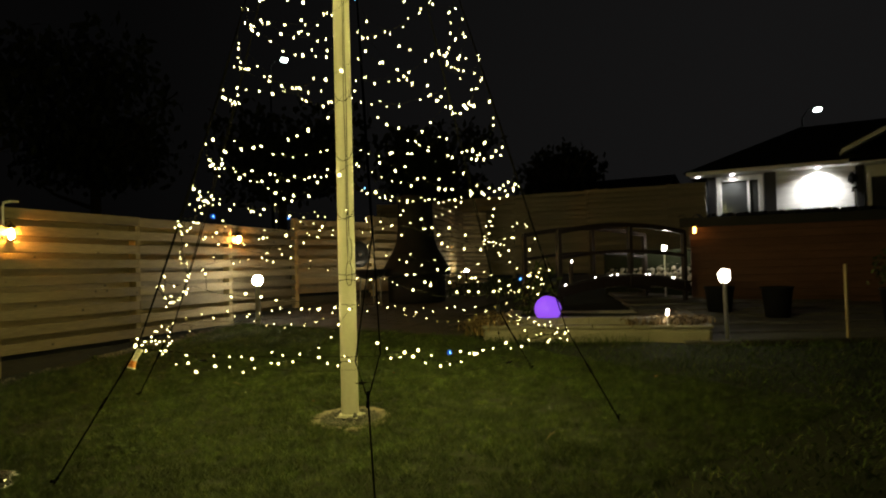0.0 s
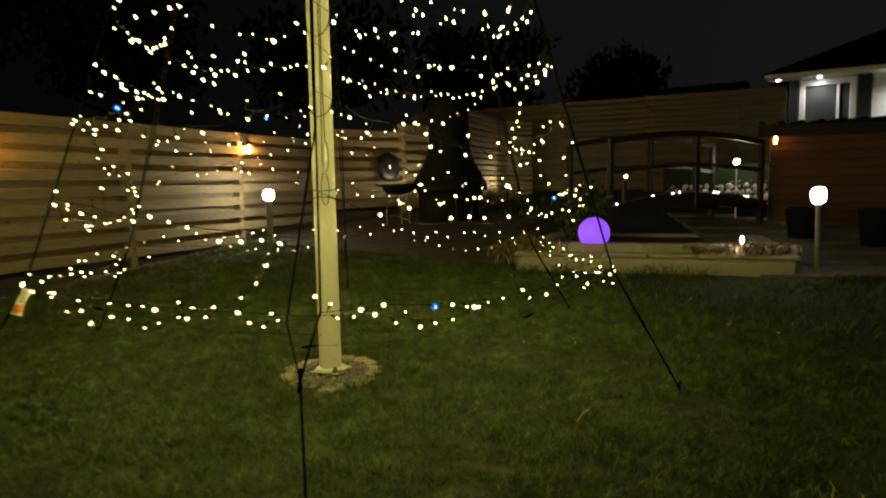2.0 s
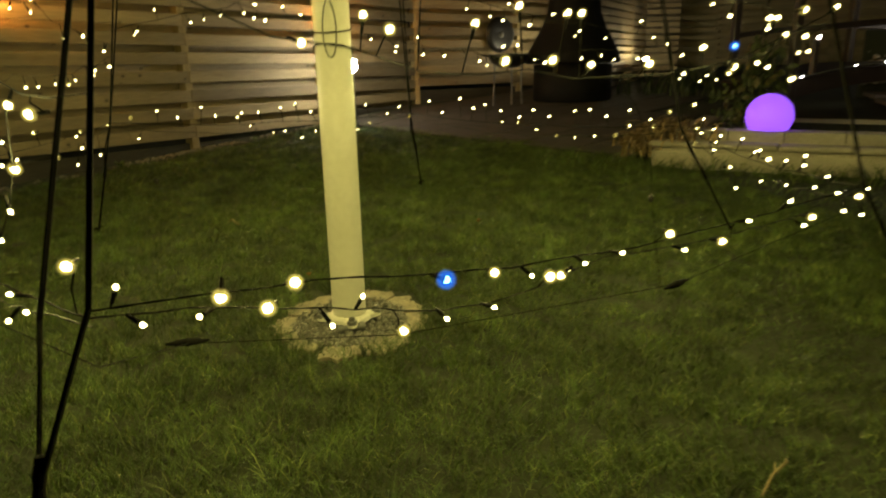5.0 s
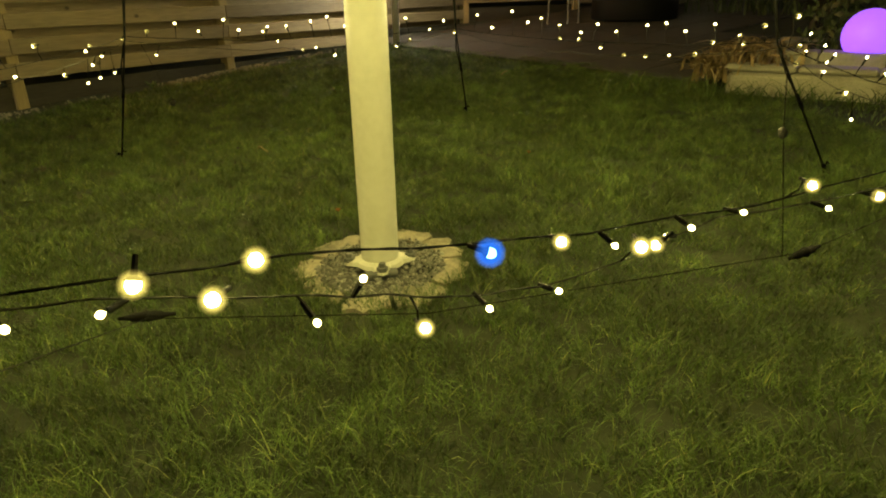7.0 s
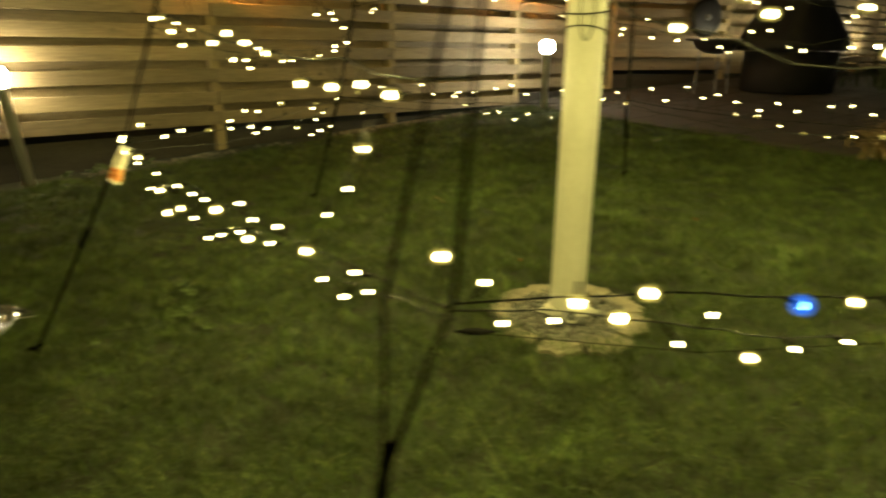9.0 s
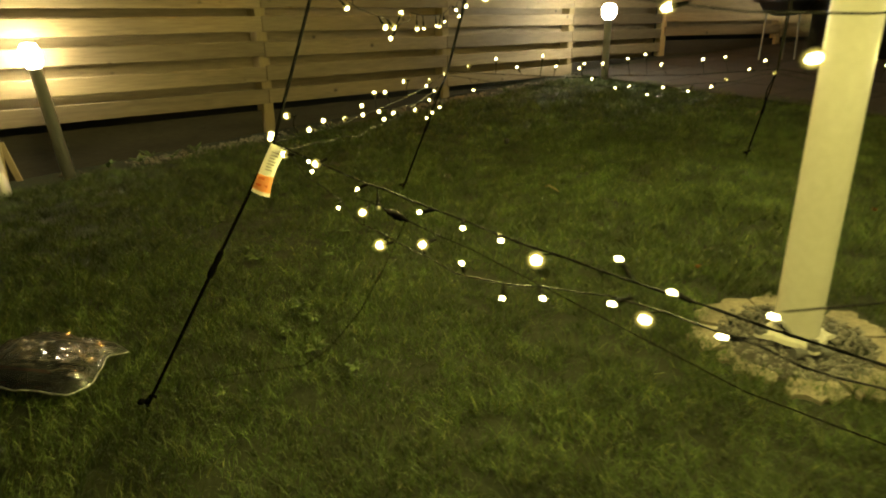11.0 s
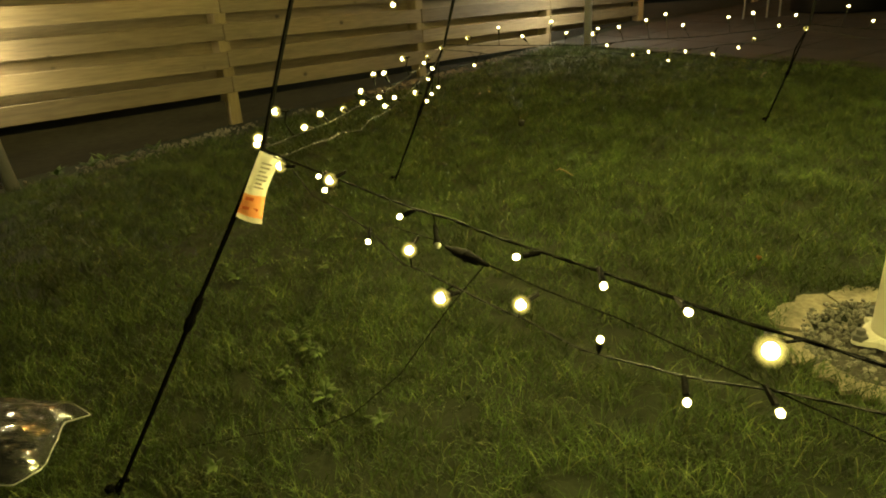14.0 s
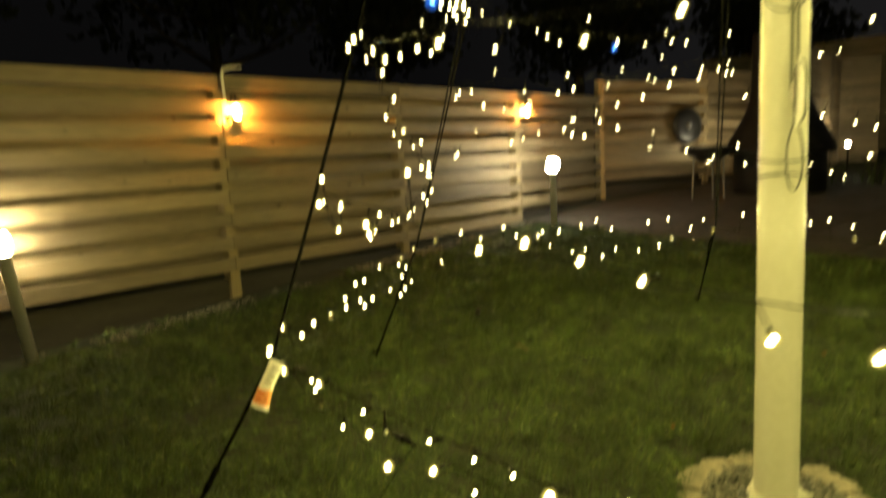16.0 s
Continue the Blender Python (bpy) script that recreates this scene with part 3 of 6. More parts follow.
# ---------------------------------------------------------------- flagpole in its gravel ring
def build_flagpole():
    t = thing("flagpole", pose(AXIS.x, AXIS.y, 0.02), "tall cream-white fibreglass flagpole on a round bolted foot", "flagpole")
    bm = bmesh.new()
    lathe(bm, [(0.0, 0.0), (0.066, 0.0), (0.066, 0.05), (0.064, 2.5), (0.058, 6.0), (0.05, 7.6), (0.0, 7.62)], 40)
    part("shaft", bm, MAT_POLE, t, smooth=True)
    bm = bmesh.new()
    lobes = 48
    top, low = [], []
    for i in range(lobes):
        a = 2 * math.pi * i / lobes
        r = 0.088 + 0.040 * max(0.0, math.cos(4 * (a + 0.12))) ** 1.5
        low.append(bm.verts.new((r * math.cos(a), r * math.sin(a), 0.010)))
        top.append((r, a))
    up = [bm.verts.new(((r - 0.004) * math.cos(a), (r - 0.004) * math.sin(a), 0.024)) for r, a in top]
    bm.faces.new(low[::-1])
    inner = [bm.verts.new((0.074 * math.cos(a), 0.074 * math.sin(a), 0.032)) for r, a in top]
    for i in range(lobes):
        j = (i + 1) % lobes
        bm.faces.new((low[i], low[j], up[j], up[i]))
        bm.faces.new((up[i], up[j], inner[j], inner[i]))
    bm.faces.new(inner)
    part("foot_flange", bm, MAT_POLE, t)
    for i in range(4):
        a = 2 * math.pi * i / 4 - 0.12
        bm = bmesh.new()
        lathe(bm, [(0, 0.02), (0.020, 0.02), (0.020, 0.034), (0.012, 0.036), (0.012, 0.050), (0.0, 0.050)], 6, Matrix.Translation((0.108 * math.cos(a), 0.108 * math.sin(a), 0)))
        part("bolt", bm, MAT_LEG, t, "galvanised hexagon nut on a stud")
    bm = bmesh.new()
    lathe(bm, [(0, -0.05), (0.011, -0.05), (0.011, 0.05), (0, 0.05)], 12, pose(-0.02, -0.105, 0.008, 0, 90, 0))
    lathe(bm, [(0, -0.012), (0.017, -0.012), (0.017, 0.012), (0, 0.012)], 12, pose(-0.06, -0.105, 0.008, 0, 90, 0))
    lathe(bm, [(0, -0.012), (0.017, -0.012), (0.017, 0.012), (0, 0.012)], 12, pose(0.025, -0.105, 0.008, 0, 90, 0))
    part("hinge_pin", bm, MAT_LEG, t, "grey hinge pin of the tilting foot", smooth=False)
    # cleat, halyard and its hanging loop, on the side that faces the garden
    face = Vector((1.55, 1.6)) - AXIS
    face.normalize()
    turn = math.degrees(math.atan2(face.y, face.x))
    bm = bmesh.new()
    box(bm, (0.0, -0.012, -0.03), (0.035, 0.012, 0.03), 0.004)
    tube(bm, [(0.03, 0, -0.095), (0.038, 0, -0.05), (0.034, 0, 0), (0.038, 0, 0.05), (0.03, 0, 0.095)], [0.006, 0.010, 0.013, 0.010, 0.006], 8)
    part("cleat", bm, MAT_STEEL, t, "steel rope cleat", at=pose(0, 0, 0, 0, 0, turn) @ pose(0.06, 0, 1.29, 0, 0, 0))
    bm = bmesh.new()
    for s in (-0.007, 0.007):
        tube(bm, [(0.070 - 0.0012 * k, s + 0.003 * math.sin(k * 1.7 + s * 300), 1.30 + 0.3 * k) for k in range(20)], 0.0035, 5)
    coil = [(0.098 + 0.006 * math.sin(3 * a), 0.018 * math.sin(a) + 0.004, 1.29 + 0.085 * math.cos(a)) for a in np.linspace(0, 6 * math.pi, 60)]
    tube(bm, coil, 0.0035, 5)
    loop = [(0.085, 0.028 * math.sin(a) - 0.012 + 0.02 * a / 6.28, 1.17 - 0.12 * (1 - math.cos(a)) / 1.2 + 0.04) for a in np.linspace(0, 2 * math.pi, 24)]
    tube(bm, loop, 0.0035, 5)
    part("halyard", bm, MAT_ROPE, t, "grey flag rope wound on the cleat", at=pose(0, 0, 0, 0, 0, turn))
    # bands of dark flex wound round the shaft
    for z, tilt in ((1.04, -0.018), (1.105, 0.012), (1.62, 0.10), (2.08, 0.11), (2.55, 0.12)):
        pts = [(0.0685 * math.cos(a), 0.0685 * math.sin(a), z + tilt * math.sin(a + 0.6)) for a in np.linspace(0, 2 * math.pi, 30)]
        bm = bmesh.new()
        tube(bm, pts, 0.0028, 5, closed=False)
        part("wound_flex", bm, MAT_CABLE, t, "dark flex wound round the pole")
    return t


build_flagpole()

# irregular flagstones round the gravel, with gaps where the turf has grown in
cuts = [2 * math.pi * i / 8 + random.Random(90 + i).uniform(-0.20, 0.20) for i in range(8)]
cuts.append(cuts[0] + 2 * math.pi)
for i in range(8):
    r = random.Random(100 + i)
    a0, a1 = cuts[i] + r.uniform(0.0, 0.05), cuts[i + 1] - r.uniform(0.01, 0.06)
    bm = bmesh.new()
    ri, ro = 0.212 + r.uniform(-0.012, 0.012), 0.296 + r.uniform(-0.026, 0.030)
    pts = [(a0 + (a1 - a0) * k / 10, ro + r.uniform(-0.020, 0.016) - 0.020 * abs(k / 5 - 1) ** 3) for k in range(11)]
    pts += [(a1 + (a0 - a1) * k / 8, ri + r.uniform(-0.008, 0.010)) for k in range(9)]
    vs = [bm.verts.new((q * math.cos(a), q * math.sin(a), r.uniform(-0.0015, 0.0015))) for a, q in pts]
    bm.faces.new(vs)
    low = [bm.verts.new(v.co - Vector((0, 0, 0.05))) for v in vs]
    for k in range(len(vs)):
        n = (k + 1) % len(vs)
        bm.faces.new((vs[n], vs[k], low[k], low[n]))
    bm.faces.new(low[::-1])
    bmesh.ops.recalc_face_normals(bm, faces=bm.faces)
    ob = new("flagstone", mesh_of("flagstone", bm, MAT_STONE))
    ob.matrix_basis = Matrix.Translation((AXIS.x, AXIS.y, 0.016)) @ Matrix.Rotation(radians(2.6), 4, "X") @ Matrix.Rotation(radians(-2.6), 4, "Y")
    tagged(ob, "pale rough flagstone round the gravel bed of the pole", "flagstone", "flagstones round the pole")

gravel_bed = thing("gravel_bed", pose(AXIS.x, AXIS.y, 0.0), "grey crushed stone round the foot of the pole", "gravel")
bm = bmesh.new()
lathe(bm, [(0.0, 0.012), (0.16, 0.010), (0.24, 0.0), (0.25, -0.05)], 32)
part("bed", bm, MAT_BED, gravel_bed)
pebbles = []
for i in range(6):
    bm = bmesh.new()
    blob(bm, (0, 0, 0), (1, 0.8, 0.62), 0.55, 1, i)
    pebbles.append(mesh_of("pebble", bm, MAT_GRAVEL))
rg = random.Random(9)
for i in range(300):
    a, q = rg.uniform(0, 6.283), math.sqrt(rg.uniform(0.10 ** 2, 0.224 ** 2))
    s = rg.uniform(0.005, 0.0105)
    x, y = q * math.cos(a), q * math.sin(a)
    z = 0.016 + 0.045 * (x + y) + rg.uniform(0, 0.010)
    part("pebble", pebbles[i % 6], MAT_GRAVEL, gravel_bed, at=pose(x, y, z, rg.uniform(0, 360), rg.uniform(0, 360), rg.uniform(0, 360)) @ Matrix.Diagonal((s, s, s, 1)))
bm = bmesh.new()
for i in range(700):
    a, q = rg.uniform(0, 6.283), math.sqrt(rg.uniform(0.05 ** 2, 0.232 ** 2))
    s = rg.uniform(0.0045, 0.010)
    x, y = q * math.cos(a), q * math.sin(a)
    turn = pose(x, y, 0.010 + 0.045 * (x + y) + rg.uniform(0, 0.008), rg.uniform(0, 360), rg.uniform(0, 360), 0)
    bmesh.ops.create_icosphere(bm, subdivisions=1, radius=1, matrix=turn @ Matrix.Diagonal((s * 1.2, s, s * 0.7, 1)))
tagged(part("gravel", bm, MAT_GRAVEL, gravel_bed, "many smaller grey stones"), kind="stuff")


# ---------------------------------------------------------------- the cone of fairy lights
# corners where the strings meet the six guy cords, and the pegs of the cords
CORNERS = [Vector(c) for c in ((0.828, 4.388, 0.704), (1.420, 5.966, 0.740), (3.090, 5.990, 0.720), (3.930, 4.540, 0.710), (3.395, 3.216, 0.690), (1.724, 2.941, 0.715))]
PEGS = [(0.385, 4.487), (1.210, 6.430), (3.330, 6.550), (4.440, 4.690), (3.775, 3.095), (1.600, 2.800)]
APEX = 6.25
# how far the weight of the strings draws each cord in towards the pole
PULLED = (0.30, 0.35, 0.05, 0.0, 0.0, 0.05)
LEVELS = [0.70, 1.11, 1.51, 1.83, 2.11, 2.43, 2.79, 3.08, 3.42, 3.76, 4.10]


def cord_point(i, z):
    """Where cord i is at height z, above its corner."""
    c = CORNERS[i]
    k = (z - c.z) / (APEX - c.z)
    s = 0.97 * k + PULLED[i] * k * (1 - k)
    return Vector((c.x + (AXIS.x - c.x) * s, c.y + (AXIS.y - c.y) * s, z))


tree = thing("flagpole_light_tree", Matrix.Identity(4), "cone of warm fairy lights strung on black cords round a flagpole", "string lights")


def bulb_mesh(name, emit, size, sub, halos=(), mid_halos=(), cap=None, fars=()):
    """A small lit cap on a dark socket, with halo shells that imitate glow; the lead enters at the origin and the cap
    lies towards -z.
    """
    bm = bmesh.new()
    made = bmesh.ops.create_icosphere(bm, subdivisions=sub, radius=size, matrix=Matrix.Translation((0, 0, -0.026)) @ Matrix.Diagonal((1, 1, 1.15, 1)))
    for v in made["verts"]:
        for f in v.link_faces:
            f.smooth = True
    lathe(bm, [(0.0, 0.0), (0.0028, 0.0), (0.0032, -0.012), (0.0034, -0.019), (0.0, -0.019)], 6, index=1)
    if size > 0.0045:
        # added dark collar that keeps the bulb's light off the cable behind
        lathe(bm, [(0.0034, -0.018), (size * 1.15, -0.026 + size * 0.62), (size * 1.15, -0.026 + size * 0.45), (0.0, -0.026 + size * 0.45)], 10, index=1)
    # glow imitated by nested emissive shells; cap is their material
    for k, r in enumerate(halos + mid_halos + fars):
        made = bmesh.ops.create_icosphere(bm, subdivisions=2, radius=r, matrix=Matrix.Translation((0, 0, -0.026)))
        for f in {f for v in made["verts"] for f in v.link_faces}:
            f.smooth, f.material_index = True, 2 if k < len(halos) else 3 if k < len(halos + mid_halos) else 4
    return mesh_of(name, bm, emit, MAT_CABLE, cap or MAT_HALO, cap or MAT_HALO_OUT, MAT_HALO_FAR)


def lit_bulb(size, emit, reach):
    """A warm bulb whose painted halo thins out to reach times its lit core."""
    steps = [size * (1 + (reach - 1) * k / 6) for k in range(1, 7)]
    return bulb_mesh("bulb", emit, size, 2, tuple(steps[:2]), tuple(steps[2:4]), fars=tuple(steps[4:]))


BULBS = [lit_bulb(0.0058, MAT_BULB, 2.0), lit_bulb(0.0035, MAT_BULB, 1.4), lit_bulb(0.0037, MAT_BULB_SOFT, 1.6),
         bulb_mesh("blue_bulb", MAT_BULB_BLUE, 0.0064, 2, tuple(0.0076 + 0.0014 * k for k in range(8)), (), MAT_HALO_BLUE), lit_bulb(0.0070, MAT_BULB, 2.0),
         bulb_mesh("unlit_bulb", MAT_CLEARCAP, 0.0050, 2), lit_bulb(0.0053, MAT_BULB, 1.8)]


def joined_bulbs(name, places, parent, label):
    """Bulbs too high or too far to be picked apart, as one mesh."""
    ico = bmesh.new()
    bmesh.ops.create_icosphere(ico, subdivisions=1, radius=1)
    base = np.array([v.co[:] for v in ico.verts])
    tri = np.array([[v.index for v in f.verts] for f in ico.faces])
    ico.free()
    vs, fs, mi = [], [], []
    for i, (p, kind) in enumerate(places):
        r = (0.0082, 0.0058, 0.0050, 0.0055)[kind]
        vs.append(base * (r, r, r * 1.15) + np.array(p))
        fs.append(tri + i * len(base))
        mi += [(0, 0, 1, 2)[kind]] * len(tri)
    lit = len(places)
    # a larger glowing shell round each bulb imitates its halo
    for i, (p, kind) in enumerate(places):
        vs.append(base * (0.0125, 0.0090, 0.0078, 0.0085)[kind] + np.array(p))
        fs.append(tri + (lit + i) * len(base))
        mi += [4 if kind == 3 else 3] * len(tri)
    me = bpy.data.meshes.new(name)
    me.from_pydata(np.concatenate(vs).tolist(), [], np.concatenate(fs).tolist())
    for m in (MAT_BULB, MAT_BULB_SOFT, MAT_BULB_BLUE, MAT_HALO, MAT_HALO_BLUE):
        me.materials.append(m)
    me.polygons.foreach_set("material_index", mi)
    me.polygons.foreach_set("use_smooth", [True] * len(mi))
    me.update()
    return tagged(part(name, me, MAT_BULB, parent, label), kind="stuff")


def hang(a, b, sag, n, wob, seed):
    """Points of a flex that hangs from a to b."""
    r = random.Random(seed)
    pts = []
    for i in range(n + 1):
        k = i / n
        p = a.lerp(b, k)
        w = wob if 0 < i < n else 0
        pts.append(p + Vector((r.gauss(0, w), r.gauss(0, w), r.gauss(0, w) - sag * 4 * k * (1 - k))))
    return pts


def on_line(pts, k):
    f = k * (len(pts) - 1)
    i = min(int(f), len(pts) - 2)
    return pts[i].lerp(pts[i + 1], f - i)


def twisted(bm, pts, radius, index=0, sides=4):
    """Two thin flexes twisted round one another."""
    total = sum((q - p).length for p, q in zip(pts, pts[1:]))
    n = max(8, int(total / 0.012))
    for phase in (0, math.pi):
        line = []
        for i in range(n + 1):
            p = on_line(pts, i / n)
            a = i * 0.95 + phase
            line.append(p + Vector((math.cos(a), math.sin(a), math.cos(a + 1.2))) * radius * 0.75)
        tube(bm, line, radius, sides, index, closed=False)


def add_bulbs(pts, count, out, seed, singles, kinds=(0, 1, 1, 1, 2, 2), lead=0.035, bm=None, jitter=0.3):
    r = random.Random(seed)
    for i in range(count):
        k = (i + 0.5 + r.uniform(-jitter, jitter)) / count
        p = on_line(pts, min(max(k, 0.01), 0.99))
        way = Vector((r.gauss(0, 0.5), r.gauss(0, 0.5), r.choice((-1.0, -1.0, -0.7, 0.9)))).normalized()
        q = p + way * r.uniform(0.35, 1.0) * lead
        kind = r.choice(kinds)
        if r.random() < 0.012:
            kind = 3
        if bm is not None:
            tube(bm, [p, p.lerp(q, 0.5) + Vector((0, 0, 0.004)), q], 0.0016, 4, closed=False)
        singles.append((q, way, kind))


# how far along its span, and how many centimetres up, each bulb of the lowest strings hangs; big ones face the lawn
SPAN_0_0 = [(0.01, 71, 1), (0.01, 72, 0), (0.07, 75, 0), (0.13, 70, 1), (0.18, 71, 1), (0.28, 69, 1), (0.37, 68, 1), (0.37, 71, 1), (0.43, 74, 1), (0.46, 67, 1), (0.48, 64, 1), (0.50, 73, 1), (0.53, 65, 1), (0.62, 75, 0), (0.71, 62, 0), (0.79, 57, 1), (0.82, 70, 1), (0.83, 64, 1), (0.83, 72, 1), (0.85, 58, 1), (0.88, 67, 1), (0.92, 59, 1), (0.99, 73, 1)]
SPAN_0_1 = [(0.07, 76, 0), (0.08, 65, 1), (0.15, 79, 1), (0.21, 75, 1), (0.28, 80, 1), (0.32, 75, 1), (0.39, 74, 0), (0.40, 76, 1), (0.43, 69, 1), (0.46, 76, 1), (0.50, 64, 1), (0.53, 78, 1), (0.54, 65, 1), (0.58, 80, 1), (0.60, 61, 1), (0.64, 75, 1), (0.65, 64, 1), (0.73, 62, 1), (0.76, 77, 1), (0.79, 64, 1), (0.83, 78, 1), (0.84, 67, 1), (0.91, 72, 1), (0.96, 76, 1), (0.99, 70, 0)]
SPAN_0_2 = [(0.09, 79, 1), (0.15, 73, 1), (0.23, 81, 1), (0.29, 76, 1), (0.34, 78, 1), (0.40, 75, 1), (0.41, 69, 0), (0.48, 69, 1), (0.48, 72, 1), (0.53, 76, 1), (0.55, 66, 1), (0.59, 73, 1), (0.61, 63, 1), (0.67, 63, 1), (0.67, 76, 1), (0.72, 77, 1), (0.74, 64, 1), (0.78, 74, 1), (0.80, 65, 0), (0.85, 70, 0), (0.85, 77, 1), (0.91, 73, 1), (0.92, 70, 1), (0.96, 77, 0)]
SPAN_0_3 = [(0.08, 81, 0), (0.11, 71, 1), (0.12, 65, 1), (0.17, 70, 1), (0.18, 76, 1), (0.26, 73, 1), (0.28, 65, 1), (0.29, 68, 1), (0.32, 71, 1), (0.41, 61, 0), (0.45, 54, 1), (0.45, 72, 1), (0.54, 69, 1), (0.57, 70, 1), (0.59, 60, 1), (0.62, 68, 0), (0.68, 61, 1), (0.69, 69, 1), (0.76, 69, 1), (0.77, 72, 1), (0.82, 64, 1), (0.86, 68, 1), (0.97, 70, 1), (0.99, 68, 1)]
SPAN_0_4 = [(0.01, 62, 1), (0.03, 67, 0), (0.06, 64, 1), (0.09, 69, 1), (0.13, 64, 1), (0.144, 64.5, 0), (0.158, 62.7, 1), (0.19, 69, 1), (0.268, 66.3, 1), (0.316, 63, 0), (0.383, 62.9, 1), (0.414, 67.1, 0), (0.48, 65, 1), (0.535, 64.5, 1), (0.55, 63.8, 1), (0.565, 63.2, 0), (0.584, 63.5, 4), (0.602, 64.1, 1), (0.65, 60, 1), (0.648, 66, 0), (0.703, 59.9, 1), (0.707, 66.5, 3), (0.75, 59.9, 0), (0.783, 66.4, 1), (0.816, 63, 1), (0.846, 70.5, 4), (0.868, 67.6, 4), (0.903, 70.4, 4), (0.923, 68.2, 1), (0.964, 68.6, 1), (0.974, 74, 1)]
SPAN_0_5 = [(0.01, 77, 0), (0.112, 67.2, 1), (0.125, 69.7, 1), (0.146, 64.5, 1), (0.186, 65.5, 1), (0.22, 68.7, 0), (0.291, 69.9, 1), (0.32, 65.5, 1), (0.356, 68.8, 1), (0.376, 64.3, 0), (0.4, 70.4, 1), (0.407, 64.4, 1), (0.472, 61.2, 1), (0.478, 66.5, 4), (0.519, 67.5, 1), (0.515, 58.7, 1), (0.571, 61.4, 1), (0.572, 67.2, 1), (0.632, 61.6, 0), (0.634, 67.3, 1), (0.717, 65, 5), (0.721, 57.5, 4), (0.753, 62.5, 0), (0.759, 67, 1), (0.808, 61.5, 1), (0.852, 69.4, 0), (0.866, 67.4, 1), (0.875, 69.2, 1), (0.942, 69, 0)]
SPAN_1_4 = [(0.01, 111, 1), (0.09, 110, 0), (0.10, 95, 1), (0.16, 108, 1), (0.17, 108, 1), (0.24, 98, 1), (0.30, 102, 1), (0.39, 99, 0), (0.48, 99, 1), (0.50, 108, 1), (0.52, 108, 1), (0.54, 100, 0), (0.59, 109, 1), (0.61, 100, 0), (0.65, 106, 1), (0.71, 114, 1), (0.75, 105, 0), (0.77, 107, 1), (0.83, 103, 1)]
SPAN_1_5 = [(0.11, 94, 0), (0.16, 95, 1), (0.24, 94, 0), (0.31, 94, 0), (0.42, 99, 1), (0.49, 101, 1), (0.56, 103, 0), (0.63, 101, 1), (0.74, 115, 1), (0.84, 104, 0), (0.90, 108, 1), (0.96, 114, 1), (0.97, 108, 0)]
SPANS = {(0, 0): SPAN_0_0, (0, 1): SPAN_0_1, (0, 2): SPAN_0_2, (0, 3): SPAN_0_3, (0, 4): SPAN_0_4, (0, 5): SPAN_0_5, (1, 4): SPAN_1_4, (1, 5): SPAN_1_5}


def hang_bulbs(spots, lines, placed, bm, seed):
    """Bulbs on short leads from whichever of the lines is nearer."""
    r = random.Random(seed)
    for s, cm, kind in spots:
        line = min(lines, key=lambda pts: abs(on_line(pts, s).z - cm / 100))
        p = on_line(line, min(max(s + r.choice((-0.010, 0.008, 0.012)), 0.01), 0.99))
        q = on_line(line, s)
        # below the tied ends the strings lean a little further out
        q = q + Vector((q.x - AXIS.x, q.y - AXIS.y, 0)) * 0.0105
        q = Vector((q.x + r.gauss(0, 0.003), q.y + r.gauss(0, 0.003), cm / 100))
        way = q - p
        if way.length < 0.012 or kind in (0, 4):
            # lamps that face out over the lawn
            way = Vector((q.x - AXIS.x, q.y - AXIS.y, 0)).normalized() + Vector((r.gauss(0, 0.35), r.gauss(0, 0.35), r.uniform(-0.5, 0.1)))
        way.normalize()
        if bm is not None:
            tube(bm, [p, p.lerp(q, 0.5) + Vector((0, 0, 0.003)), q - way * 0.02], 0.0014, 4, closed=False)
        placed.append((q - way * 0.026, way, kind))


# how the two lengths of the nearest spans hang: (how far along, height)
SLACK = {
    4: (((0, 0.69), (0.2, 0.668), (0.386, 0.656), (0.445, 0.648), (0.623, 0.66), (0.755, 0.682), (0.83, 0.70), (1, 0.712)),
        ((0, 0.68), (0.2, 0.64), (0.4, 0.635), (0.5, 0.643), (0.6, 0.609), (0.65, 0.603), (0.71, 0.611), (0.83, 0.655), (0.94, 0.695), (1, 0.70))),
    5: (((0, 0.701), (0.25, 0.682), (0.5, 0.676), (0.75, 0.682), (1, 0.701)),
        ((0, 0.69), (0.15, 0.66), (0.35, 0.656), (0.42, 0.646), (0.455, 0.628), (0.493, 0.614), (0.53, 0.599), (0.56, 0.588), (0.59, 0.584), (0.64, 0.587), (0.785, 0.598), (0.825, 0.632), (0.87, 0.640), (0.913, 0.649), (0.944, 0.685), (1.0, 0.70))),
}
# lengths that cross the back and the sides of the cone: heights of both ends, and how far each hangs
NET = {
    (1, 0): ((1.06, 1.08, 0.10), (1.50, 1.13, 0.06)), (1, 1): ((1.50, 1.13, 0.04), (1.20, 1.60, 0.03)), (1, 2): ((1.50, 1.10, 0.05), (1.13, 1.06, 0.05)), (1, 3): ((1.45, 1.05, 0.04), (0.97, 1.08, 0.04)),
    (2, 0): ((1.50, 1.85, 0.08),), (2, 1): ((1.52, 1.62, 0.06), (1.85, 1.75, 0.10)), (2, 2): ((1.55, 1.78, 0.06),), (2, 3): ((1.45, 1.85, 0.03), (1.40, 1.50, 0.06)),
    (3, 0): ((1.78, 1.83, 0.09),), (3, 1): ((2.00, 2.15, 0.10),), (3, 2): ((2.00, 1.76, 0.08), (2.00, 1.82, 0.12)), (3, 3): ((1.88, 1.75, 0.08),),
}
